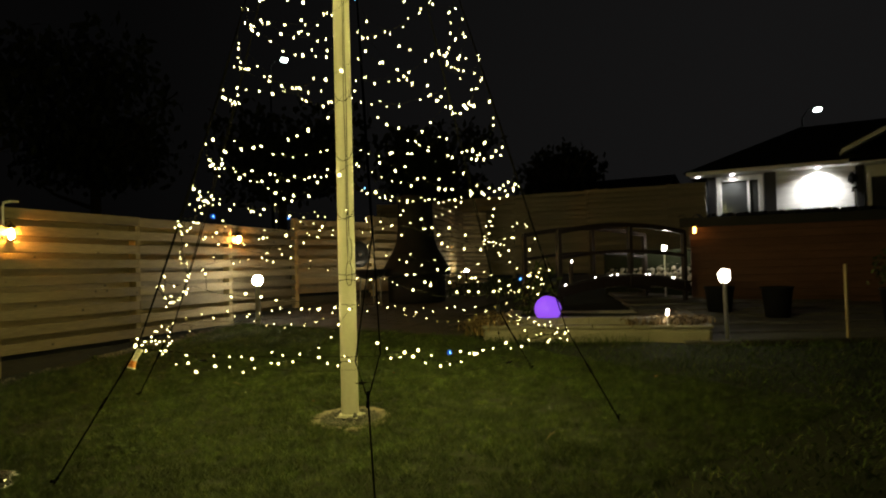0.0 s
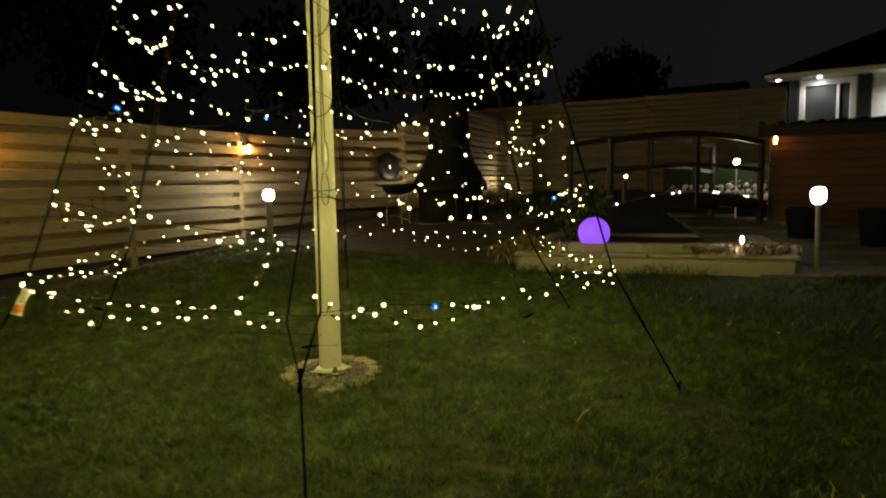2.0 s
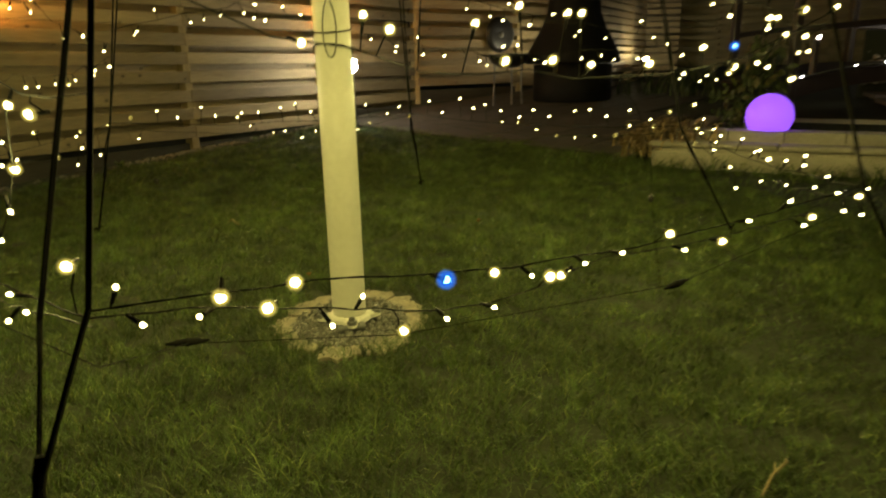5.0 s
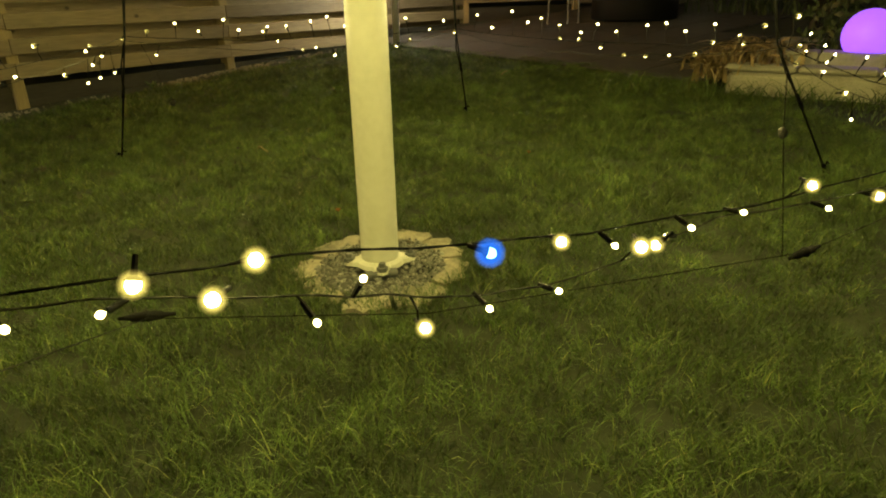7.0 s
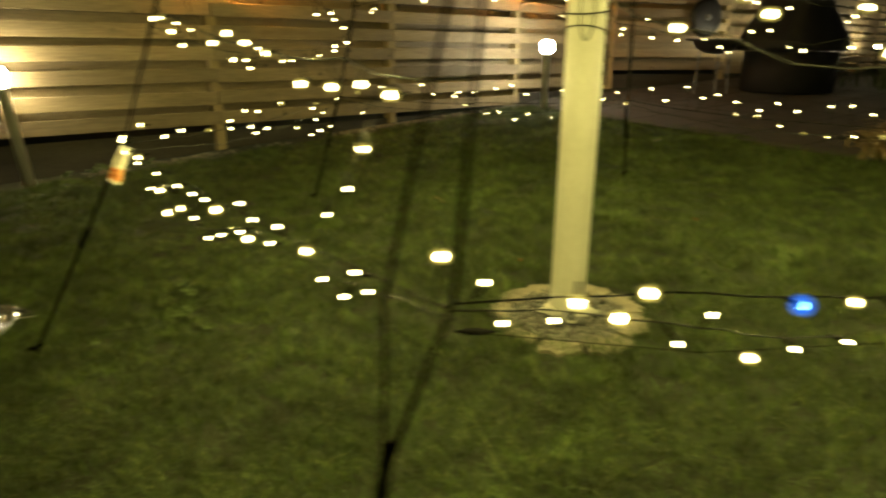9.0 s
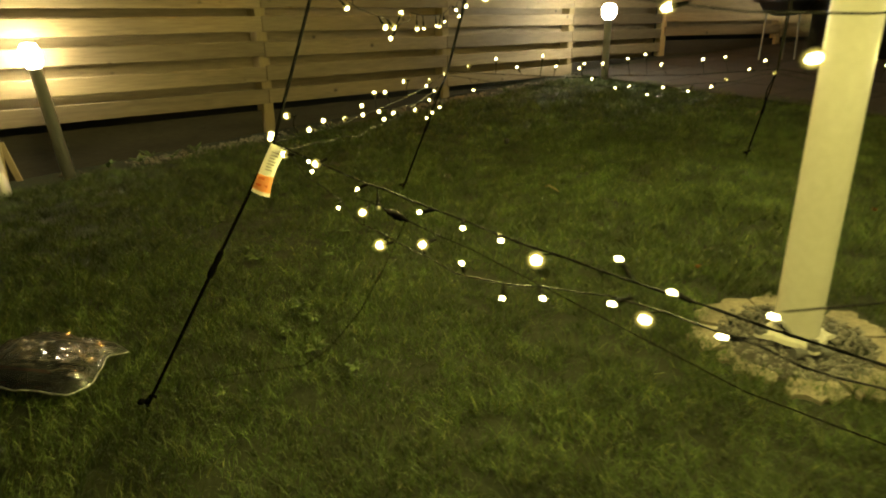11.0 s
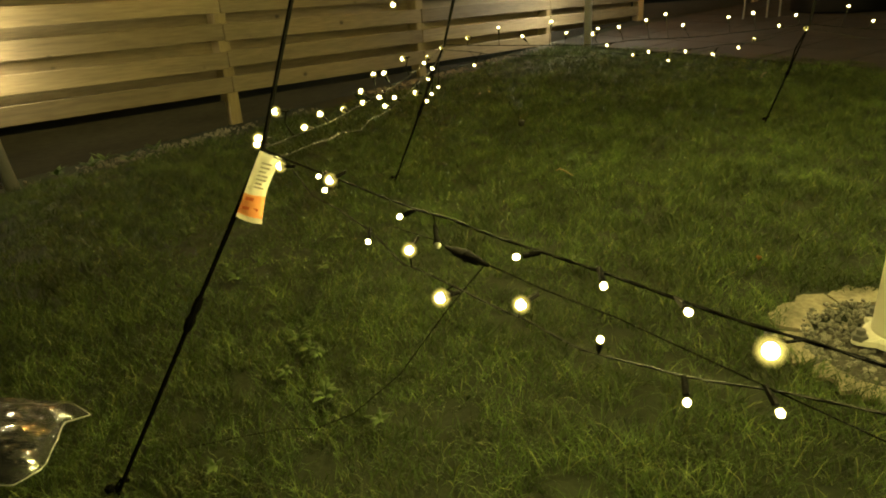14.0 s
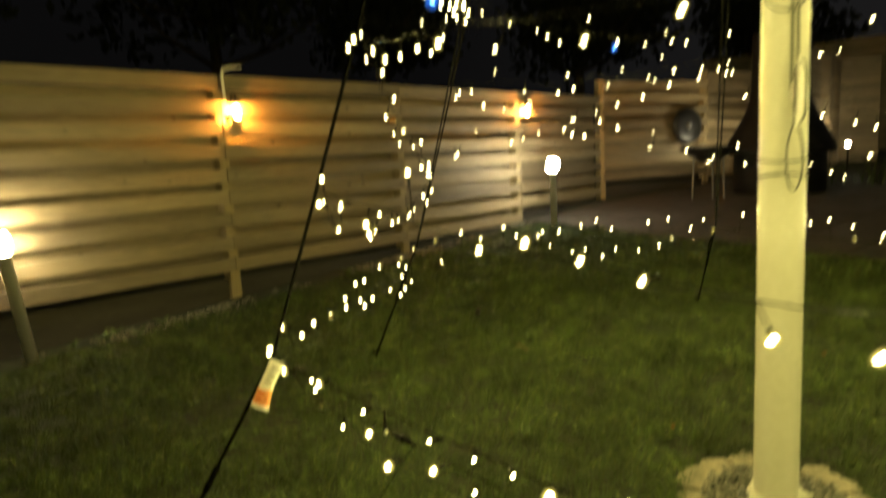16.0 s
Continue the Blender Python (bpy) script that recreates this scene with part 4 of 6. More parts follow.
# ends that were tied higher or lower than the rest of their level: (level, cord, whether it is the span's first end)
TIED = {(1, 5, True): -0.155}

diodes = {}


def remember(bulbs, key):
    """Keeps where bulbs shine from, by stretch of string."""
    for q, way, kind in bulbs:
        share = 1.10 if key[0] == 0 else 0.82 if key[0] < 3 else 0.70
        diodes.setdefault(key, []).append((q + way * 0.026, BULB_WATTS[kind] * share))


for lv, z in enumerate(LEVELS):
    near = lv < 3
    bm = bmesh.new()
    placed = []
    for i in range(6):
        j = (i + 1) % 6
        seed = 1000 * lv + i
        r = random.Random(seed)
        if (lv, i) in NET:
            for k, (za, zb, sag) in enumerate(NET[(lv, i)]):
                a, b = cord_point(i, za), cord_point(j, zb)
                line = hang(a, b, sag, 16, 0.010, seed + 31 * k)
                tube(bm, line, 0.0013, 4, closed=False)
                before = len(placed)
                add_bulbs(line, int(round((b - a).length / 0.102)), None, seed + 31 * k + 1, placed, bm=bm if near else None, jitter=0.5)
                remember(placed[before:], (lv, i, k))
            continue
        loose_end = 0.0 if lv < 2 else 0.11
        a = cord_point(i, CORNERS[i].z + (z - 0.70) + TIED.get((lv, i, True), r.gauss(0, loose_end)))
        b = cord_point(j, CORNERS[j].z + (z - 0.70) + TIED.get((lv, j, False), r.gauss(0, loose_end)))
        span = (b - a).length
        before = len(placed)
        if lv == 0:
            taut = hang(a, b, 0.032, 10, 0.003, seed)
            loose = hang(a - Vector((0, 0, 0.02)), b - Vector((0, 0, 0.02)), 0.068, 16, 0.005, seed + 7)
            if i in SLACK:
                flat = lambda k, z: Vector((a.x + (b.x - a.x) * k, a.y + (b.y - a.y) * k, z))
                bends, drops = np.array(SLACK[i][0]), np.array(SLACK[i][1])
                taut = [flat(k / 24, float(np.interp(k / 24, bends[:, 0], bends[:, 1])) + r.gauss(0, 0.0012)) for k in range(25)]
                loose = [flat(k / 44, float(np.interp(k / 44, drops[:, 0], drops[:, 1])) + r.gauss(0, 0.002)) for k in range(45)]
            twisted(bm, taut, 0.0011)
            twisted(bm, loose, 0.0009, index=1)
            hang_bulbs(SPANS[(lv, i)], (taut, loose), placed, bm, seed)
            for q, way, kind in placed[before:]:
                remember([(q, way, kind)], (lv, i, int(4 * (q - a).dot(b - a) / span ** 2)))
        else:
            sag = 0.035 if (lv, i) == (1, 5) else ((0.115 if lv < 3 else 0.17) + r.uniform(-0.04, 0.06)) * span / 1.6 + 0.015
            first = hang(a, b, sag, 14, 0.006, seed)
            tube(bm, first, 0.0013, 4, closed=False)
            if (lv, i) in SPANS:
                hang_bulbs(SPANS[(lv, i)], (first,), placed, bm, seed)
                for q, way, kind in placed[before:]:
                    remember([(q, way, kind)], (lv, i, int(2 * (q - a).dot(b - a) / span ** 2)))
                continue
            add_bulbs(first, max(5, int(round(span / 0.115))), None, seed + 1, placed, bm=bm if near else None, jitter=0.45)
            # a second, slacker length that climbs towards the next level on the following cord
            up = LEVELS[lv + 1] if lv + 1 < len(LEVELS) else z + 0.3
            mid = cord_point(j, CORNERS[j].z + (0.5 * (z + up) - 0.70))
            if r.random() < (0.6 if lv < 3 else 0.4) and (lv, i) != (1, 5):
                half = a.lerp(b, r.uniform(0.3, 0.55)) - Vector((0, 0, sag * 0.9))
                line = hang(half, mid, 0.05, 8, 0.008, seed + 5)
                tube(bm, line, 0.0012, 4, closed=False)
                add_bulbs(line, max(3, int(round((mid - half).length / 0.13))), None, seed + 6, placed, bm=bm if near else None, jitter=0.45)
            for q, way, kind in placed[before:]:
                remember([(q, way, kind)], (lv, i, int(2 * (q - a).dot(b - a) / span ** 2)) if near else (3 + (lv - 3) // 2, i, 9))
    if lv == 0:
        # the length that drops from the second ring to the first beside the near cord
        drop = [Vector((1.64, 3.10, 0.95)), Vector((1.612, 3.194, 0.86)), Vector((1.585, 3.235, 0.79)), Vector((1.545, 3.31, 0.73)), Vector((1.50, 3.40, 0.68))]
        tube(bm, drop, 0.0012, 4, closed=False)
        for p in drop[1:4]:
            placed.append((p + Vector((0, 0, 0.026)), Vector((0.1, 0, -1)).normalized(), 0 if p is drop[1] else 1))
    string = part("light_string", bm, (MAT_CABLE, MAT_CLEAR), tree, "twisted dark flex with warm white bulbs")
    if near:
        for q, way, kind in placed:
            turn = (-way).to_track_quat("Z", "Y").to_matrix().to_4x4()
            part("bulb", BULBS[6 if kind == 1 and (lv > 0 or q.y > 4.3) else kind], None, string, at=Matrix.Translation(q) @ turn)
    else:
        joined_bulbs("bulb", [(tuple(q), kind) for q, way, kind in placed], string, "many small warm white bulbs")


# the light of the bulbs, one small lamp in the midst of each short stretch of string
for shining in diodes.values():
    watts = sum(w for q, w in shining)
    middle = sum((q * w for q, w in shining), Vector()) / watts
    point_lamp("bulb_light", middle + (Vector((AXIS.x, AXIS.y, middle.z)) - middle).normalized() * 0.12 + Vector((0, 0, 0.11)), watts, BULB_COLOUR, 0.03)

KNOTS = {5: Vector((1.637, 2.925, 0.490))}


def guy_cord(i):
    c = CORNERS[i]
    peg = Vector((PEGS[i][0], PEGS[i][1], gz(*PEGS[i]) + 0.01))
    knot = KNOTS.get(i, c.lerp(peg, 0.42))
    bm = bmesh.new()
    side = Vector((-(c.y - AXIS.y), c.x - AXIS.x, 0)).normalized()
    spread = (0.012, 0.010, 0.010, 0.010, 0.030, 0.0)[i]
    for s in (-1, 1):
        line = []
        for k in np.linspace(0, 1, 22):
            p = cord_point(i, c.z + (APEX - c.z) * k)
            line.append(p + side * s * (spread + 0.004) * math.sin(math.pi * min(1, k * 2.2 + 0.02)) * (1 - 0.6 * k))
        if i == 5 and s < 0:
            # the slack strand, which hangs clear of the strings
            line = [knot, Vector((1.641, 3.06, 0.668)), cord_point(i, 1.35)] + [q for q in line if q.z > 1.5]
        tube(bm, line, 0.0042, 5, closed=False)
    tube(bm, [c, c.lerp(knot, 0.5), knot], 0.0042, 5, closed=False)
    if i != 5:
        tube(bm, [c, c.lerp(knot, 0.5) + side * 0.014, knot], 0.0042, 5, closed=False)
    tube(bm, [knot, knot.lerp(peg, 0.5), peg], 0.0050, 6, closed=False)
    cord = part("guy_cord", bm, MAT_CORD, tree, "black elastic guy cord")
    d = (peg - c).normalized()
    m = Matrix.Translation(knot) @ d.to_track_quat("Z", "Y").to_matrix().to_4x4()
    bm = bmesh.new()
    lathe(bm, [(0, -0.045), (0.007, -0.042), (0.009, -0.02), (0.007, 0.0), (0.010, 0.02), (0.008, 0.04), (0, 0.043)], 8, m)
    part("slider", bm, MAT_CORD, cord, "black cord slider")
    bm = bmesh.new()
    tube(bm, [peg + Vector((0, 0, -0.12)), peg + Vector((0, 0, 0.02)), peg + Vector((0.012, 0.006, 0.032)), peg + Vector((0.026, 0.01, 0.022))], 0.005, 6)
    blob(bm, peg + Vector((-0.012, -0.004, 0.018)), (0.013, 0.013, 0.011), 0.1, 1, i)
    part("peg", bm, MAT_CORD, cord, "black ground peg")
    return cord


cords = [guy_cord(i) for i in range(6)]

# the paper tag on the cord beside the plastic bag
TAG_A, TAG_B = Vector((0.824, 4.375, 0.704)), Vector((0.764, 4.368, 0.590))
down = (TAG_B - TAG_A)
wide = Vector((0.93, -0.05, -0.33)).normalized()
out = down.normalized().cross(wide).normalized()


def tag_sheet(k0, k1, lift):
    bm = bmesh.new()
    n = 10
    grid = []
    for i in range(n + 1):
        k = k0 + (k1 - k0) * i / n
        w = 0.040 + 0.008 * k - 0.009 * math.sin(math.pi * min(1, max(0, (k - 0.05) / 0.95)))
        row = []
        for j in range(5):
            u = j / 4
            bulge = 0.012 * math.sin(math.pi * u) + 0.008 * math.sin(5 * k + 2 * u)
            row.append(bm.verts.new(TAG_A + down * k + wide * (w * u) + out * (bulge + lift)))
        grid.append(row)
    for a, b in zip(grid, grid[1:]):
        for j in range(4):
            bm.faces.new((a[j], a[j + 1], b[j + 1], b[j]))
    sol = bmesh.ops.solidify(bm, geom=list(bm.faces), thickness=0.0006)
    return bm


tag = part("paper_tag", tag_sheet(0.0, 1.0, 0.0), MAT_TAG, cords[0], "white paper care tag with an orange foot", smooth=True)
part("orange_print", tag_sheet(0.62, 0.93, 0.0016), MAT_ORANGE, tag, "orange printed band", smooth=True)
for k in range(7):
    bm = bmesh.new()
    a = TAG_A + down * (0.12 + 0.06 * k) + wide * 0.012 + out * (0.0125 + 0.008 * math.sin(5 * (0.12 + 0.06 * k) + 0.8))
    b = a + wide * (0.017 - 0.005 * (k % 3 == 2))
    q = down.normalized() * 0.003
    vs = [bm.verts.new(p) for p in (a, b, b + q, a + q)]
    bm.faces.new(vs)
    bmesh.ops.solidify(bm, geom=list(bm.faces), thickness=0.0005)
    part("print_bar", bm, MAT_INK, tag)

MAT_ORANGE_INK = surface("dark_orange_ink", (0.55, 0.12, 0.03), (0.66, 0.17, 0.04), 0.8, 6, 0.0, vary=0)
for k, (f, u0, u1) in enumerate(((0.66, 0.006, 0.020), (0.80, 0.006, 0.018), (0.80, 0.021, 0.033))):
    bm = bmesh.new()
    a = TAG_A + down * f + wide * u0 + out * (0.0135 + 0.008 * math.sin(5 * f + 0.8))
    b = a + wide * (u1 - u0)
    q = down.normalized() * 0.006
    bm.faces.new([bm.verts.new(p) for p in (a, b, b + q, a + q)])
    bmesh.ops.solidify(bm, geom=list(bm.faces), thickness=0.0005)
    part("print_bar", bm, MAT_ORANGE_INK, tag)

# thin lead-in flex with its plugs, slung under the lowest string
supply = thing("supply_flex", Matrix.Identity(4), "thin dark supply flex with inline connectors under the lowest string", "cable")
n5, r4, l0 = CORNERS[5], CORNERS[4], CORNERS[0]
lines = (
    [n5 - Vector((0, 0, 0.08)), Vector((1.81, 3.30, 0.505)), Vector((2.2, 3.22, 0.49)), Vector((2.80, 3.157, 0.533)), Vector((3.1, 3.2, 0.58)), r4 - Vector((0, 0, 0.05))],
    [Vector((1.025, 4.070, 0.645)), Vector((1.068, 4.000, 0.648)), Vector((1.084, 3.974, 0.644)), Vector((1.119, 3.918, 0.641)), Vector((1.168, 3.838, 0.636)), Vector((1.216, 3.761, 0.635)), Vector((1.455, 3.375, 0.600)), n5 - Vector((0, 0, 0.08))],
    [Vector((1.119, 3.918, 0.641)), Vector((1.085, 4.04, 0.52)), Vector((1.02, 4.15, 0.36)), Vector((0.93, 4.30, 0.19)), Vector((0.84, 4.45, 0.06)), Vector((0.76, 4.55, 0.00)), Vector((0.66, 4.58, -0.025)), Vector((0.567, 4.583, -0.035)), Vector((0.5, 4.60, -0.05))],
    [Vector((1.50, 5.85, 0.72)), Vector((1.58, 5.66, 0.58)), Vector((1.63, 5.576, 0.48))],
    [Vector((2.75, 3.15, 0.535)), Vector((2.742, 3.155, 0.60)), Vector((2.728, 3.168, 0.725)), Vector((2.742, 3.195, 0.80)), Vector((2.72, 3.22, 0.90)), Vector((2.66, 3.27, 1.01))],
)
for pts in lines:
    bm = bmesh.new()
    tube(bm, pts, 0.0008, 5, closed=False)
    part("flex", bm, MAT_CABLE, supply)
for p, w in ((Vector((2.80, 3.157, 0.533)), Vector((0.97, 0.22, 0.08))), (Vector((1.81, 3.31, 0.504)), Vector((0.99, -0.05, -0.03))), (Vector((1.102, 3.945, 0.642)), Vector((0.52, -0.85, -0.05)))):
    bm = bmesh.new()
    m = Matrix.Translation(p) @ w.to_track_quat("Z", "Y").to_matrix().to_4x4() @ Matrix.Diagonal((0.8, 0.8, 0.72, 1))
    lathe(bm, [(0, -0.055), (0.003, -0.054), (0.005, -0.035), (0.008, -0.03), (0.009, -0.004), (0.011, 0.0), (0.009, 0.004), (0.008, 0.026), (0.005, 0.032), (0.003, 0.052), (0, 0.053)], 10, m)
    part("connector", bm, MAT_CORD, supply, "black inline waterproof connector", smooth=True)
bm = bmesh.new()
blob(bm, (1.632, 5.572, 0.472), (0.014, 0.01, 0.016), 0.3, 1, 2)
part("end_cap", bm, MAT_CLEAR, supply)
bm = bmesh.new()
blob(bm, (2.727, 3.169, 0.725), (0.007, 0.007, 0.010), 0.3, 1, 5)
part("knot", bm, MAT_CLEAR, supply, "knot in the thin flex")


# ---------------------------------------------------------------- garden lamps
def bollard_lamp(place, height, radius, tilt, mat, label, tube_r=0.038):
    t = thing("bollard_lamp", pose(place[0], place[1], place[2], tilt[0], tilt[1], 0), label, "garden lamp", "bollard lamps")
    bm = bmesh.new()
    lathe(bm, [(0, -0.15), (tube_r, -0.15), (tube_r, height - 0.09), (tube_r + 0.004, height - 0.088), (tube_r + 0.004, height - 0.075), (0, height - 0.073)], 24)
    part("tube", bm, MAT_STEEL, t, "brushed steel tube", smooth=True)
    bm = bmesh.new()
    lathe(bm, [(0, height - 0.073), (radius * 0.62, height - 0.072), (radius, height - 0.03), (radius, height + 0.035), (radius * 0.7, height + 0.072), (0, height + 0.08)], 24)
    part("globe", bm, mat, t, "lit white glass globe", smooth=True)
    return t


bollard_lamp((-0.985, 7.30, gz(-0.985, 7.3)), 0.785, 0.060, (0.5, -6.0), MAT_GLOBE, "steel bollard lamp with a lit globe beside the fence")
bollard_lamp((3.60, 9.98, gz(3.60, 9.98)), 0.70, 0.076, (0, 0), MAT_GLOBE_FAR, "steel bollard lamp with a lit globe at the lawn's far corner")
bollard_lamp((7.10, 4.22, gz(7.10, 4.22)), 0.745, 0.066, (0, -1.5), MAT_GLOBE_COOL, "steel bollard lamp with a lit globe by the paving", 0.024)


def wall_lantern(place, yaw, label, flame=None):
    """A small coach lantern on a bracket, hanging a hand's width off the boards."""
    t = thing("wall_lantern", pose(*place, 0, 0, yaw), label, "lantern", "wall lanterns")
    bm = bmesh.new()
    box(bm, (-0.02, 0.10, -0.06), (0.02, 0.125, 0.10), 0.004)
    tube(bm, [(0, 0.11, 0.08), (0, 0.07, 0.13), (0, 0.02, 0.135), (0, 0, 0.115)], 0.007, 6)
    part("bracket", bm, MAT_BRONZE, t, "black metal bracket")
    bm = bmesh.new()
    lathe(bm, [(0, 0.125), (0.008, 0.12), (0.012, 0.105), (0.03, 0.09), (0.062, 0.062), (0.066, 0.055), (0, 0.055)], 6)
    part("cap", bm, MAT_BRONZE, t, "black metal roof")
    bm = bmesh.new()
    lathe(bm, [(0, -0.088), (0.045, -0.085), (0.05, -0.078), (0.046, -0.07), (0, -0.07)], 6)
    for k in range(6):
        a = 2 * math.pi * k / 6
        tube(bm, [(0.046 * math.cos(a), 0.046 * math.sin(a), -0.075), (0.058 * math.cos(a), 0.058 * math.sin(a), 0.058)], 0.004, 4)
    part("cage", bm, MAT_BRONZE, t, "black metal cage")
    bm = bmesh.new()
    lathe(bm, [(0, -0.066), (0.018, -0.058), (0.030, -0.02), (0.026, 0.015), (0.012, 0.045), (0, 0.05)], 14)
    part("lamp", bm, flame or MAT_FLAME, t, "glowing amber lamp", smooth=True)
    return t


FENCE_YAW = math.degrees(math.atan2(FENCE_WAY.y, FENCE_WAY.x))
wall_lantern((0.325, 8.395, 1.640), FENCE_YAW, "small black lantern glowing amber on a fence post")
wall_lantern((3.53, 10.63, 1.70), FENCE_YAW, "small black lantern glowing amber on a far fence post")

bent = thing("bent_strip", pose(0.21, 8.36, 1.93, 0, 0, FENCE_YAW), "pale bent strip of plastic fixed to a fence post", "strip")
bm = bmesh.new()
tube(bm, [(0, -0.075, -0.22), (-0.01, -0.078, -0.02), (0.0, -0.08, 0.03), (0.06, -0.085, 0.05), (0.16, -0.09, 0.055)], [0.012, 0.012, 0.013, 0.012, 0.006], 6)
part("strip", bm, MAT_TAG, bent)

# pots and a spare steel tube at the near end of the fence
pot = thing("planter_pot", pose(-1.50, 6.85, gz(-1.5, 6.85)), "tall dark square pot with a leafy plant", "plant pot")
bm = bmesh.new()
box(bm, (-0.17, -0.17, -0.03), (0.17, 0.17, 0.40), 0.012)
part("pot", bm, MAT_BLACK, pot)


def leaf_cloud(bm, centre, size, count, leaf, seed):
    """Many small pointed leaves scattered through an uneven crown."""
    r = random.Random(seed)
    for _ in range(count):
        d = Vector((r.gauss(0, 1), r.gauss(0, 1), r.gauss(0, 1))).normalized() * (r.random() ** 0.4)
        d *= 1 + 0.35 * noise.noise(d * 2.3 + Vector((seed, 0, 0)))
        p = Vector(centre) + Vector((d.x * size[0], d.y * size[1], d.z * size[2]))
        e = Euler((r.uniform(0, 6.3), r.uniform(0, 6.3), r.uniform(0, 6.3))).to_matrix()
        l_, w = leaf * r.uniform(0.6, 1.3), leaf * 0.28
        vs = [bm.verts.new(p + e @ Vector(q)) for q in ((0, 0, 0), (l_ * 0.5, w, 0.01), (l_, 0, 0), (l_ * 0.5, -w, 0.01))]
        bm.faces.new(vs)
    return bm


bm = bmesh.new()
leaf_cloud(bm, (0, 0, 0.55), (0.26, 0.26, 0.26), 320, 0.06, 3)
part("foliage", bm, MAT_LEAF, pot, "small green leaves")
spare = thing("steel_tube", pose(-1.24, 6.96, gz(-1.24, 6.96), 0, -4, 0), "short open brushed steel tube standing by the fence", "tube", "steel tubes")
bm = bmesh.new()
lathe(bm, [(0.046, -0.05), (0.046, 0.50), (0.041, 0.50), (0.041, 0.0), (0, 0)], 24)
part("wall", bm, MAT_STEEL, spare, smooth=True)
slat = thing("timber_offcut", pose(-1.325, 7.33, gz(-1.325, 7.33), 0, -13, 20), "pale timber offcut leaning by the steel tube", "timber")
bm = bmesh.new()
box(bm, (-0.02, -0.01, -0.02), (0.02, 0.01, 0.26), 0.003)
part("offcut", bm, MAT_POST, slat)

# ---------------------------------------------------------------- raised pond with its wall, ball and bridge


def pond_at(u, v, z=0.0):
    """u runs along the front wall, v back from it."""
    p = PLANTER_A + PLANTER_WAY * u + PLANTER_BACK * v
    return Vector((p.x, p.y, z))


POND_YAW = math.degrees(math.atan2(PLANTER_WAY.y, PLANTER_WAY.x))
POND_L = (PLANTER_B - PLANTER_A).length
pond = thing("raised_pond", pose(PLANTER_A.x, PLANTER_A.y, 0.0, 0, 0, POND_YAW), "low rendered pond wall with flat coping round dark water", "pond")
for nm, lo, hi in (("front_wall", (0, 0, 0.0), (POND_L, 0.16, 0.36)), ("side_wall", (0, 0.16, 0.0), (0.16, 2.6, 0.36)), ("side_wall", (POND_L - 0.16, 0.16, 0.0), (POND_L, 2.9, 0.36)), ("back_wall", (0.16, 2.5, 0.0), (POND_L - 0.16, 2.66, 0.40))):
    bm = bmesh.new()
    box(bm, lo, hi, 0.03)
    part(nm, bm, MAT_CONCRETE, pond)
for k in range(6):
    bm = bmesh.new()
    a = -0.02 + (POND_L + 0.04) * k / 6
    box(bm, (a + 0.003, -0.012, 0.362), (a + (POND_L + 0.04) / 6 - 0.003, 0.20, 0.405), 0.014)
    part("coping_stone", bm, MAT_COPING, pond, "flat grey coping stone")
for k in range(5):
    for x0 in (-0.02, POND_L - 0.18):
        bm = bmesh.new()
        box(bm, (x0, 0.205 + 0.5 * k, 0.362), (x0 + 0.2, 0.20 + 0.5 * (k + 1), 0.405), 0.007)
        part("coping_stone", bm, MAT_COPING, pond)
for k in range(5):
    bm = bmesh.new()
    a = 0.14 + (POND_L - 0.75) * k / 5
    box(bm, (a, 0.17, 0.36), (a + (POND_L - 0.75) / 5 - 0.004, 0.36, 0.488), 0.008)
    part("inner_coping_stone", bm, MAT_COPING, pond, "raised inner coping stone")
bm = bmesh.new()
box(bm, (0.16, 0.16, 0.02), (POND_L - 0.16, 2.5, 0.30))
part("water", bm, MAT_WATER, pond, "still black water")

ball = thing("glow_ball", Matrix.Translation(pond_at(0.785, 0.27, 0.590)), "round flat-based plastic lamp glowing violet on the pond wall", "lamp")
bm = bmesh.new()
BALL_R = 0.165
lathe(bm, [(0.0, -0.1)] + [(BALL_R * math.cos(radians(a)), BALL_R * math.sin(radians(a))) for a in np.linspace(-37, 89, 20)] + [(0.0, BALL_R)], 48)
part("globe", bm, MAT_BALL, ball, smooth=True)


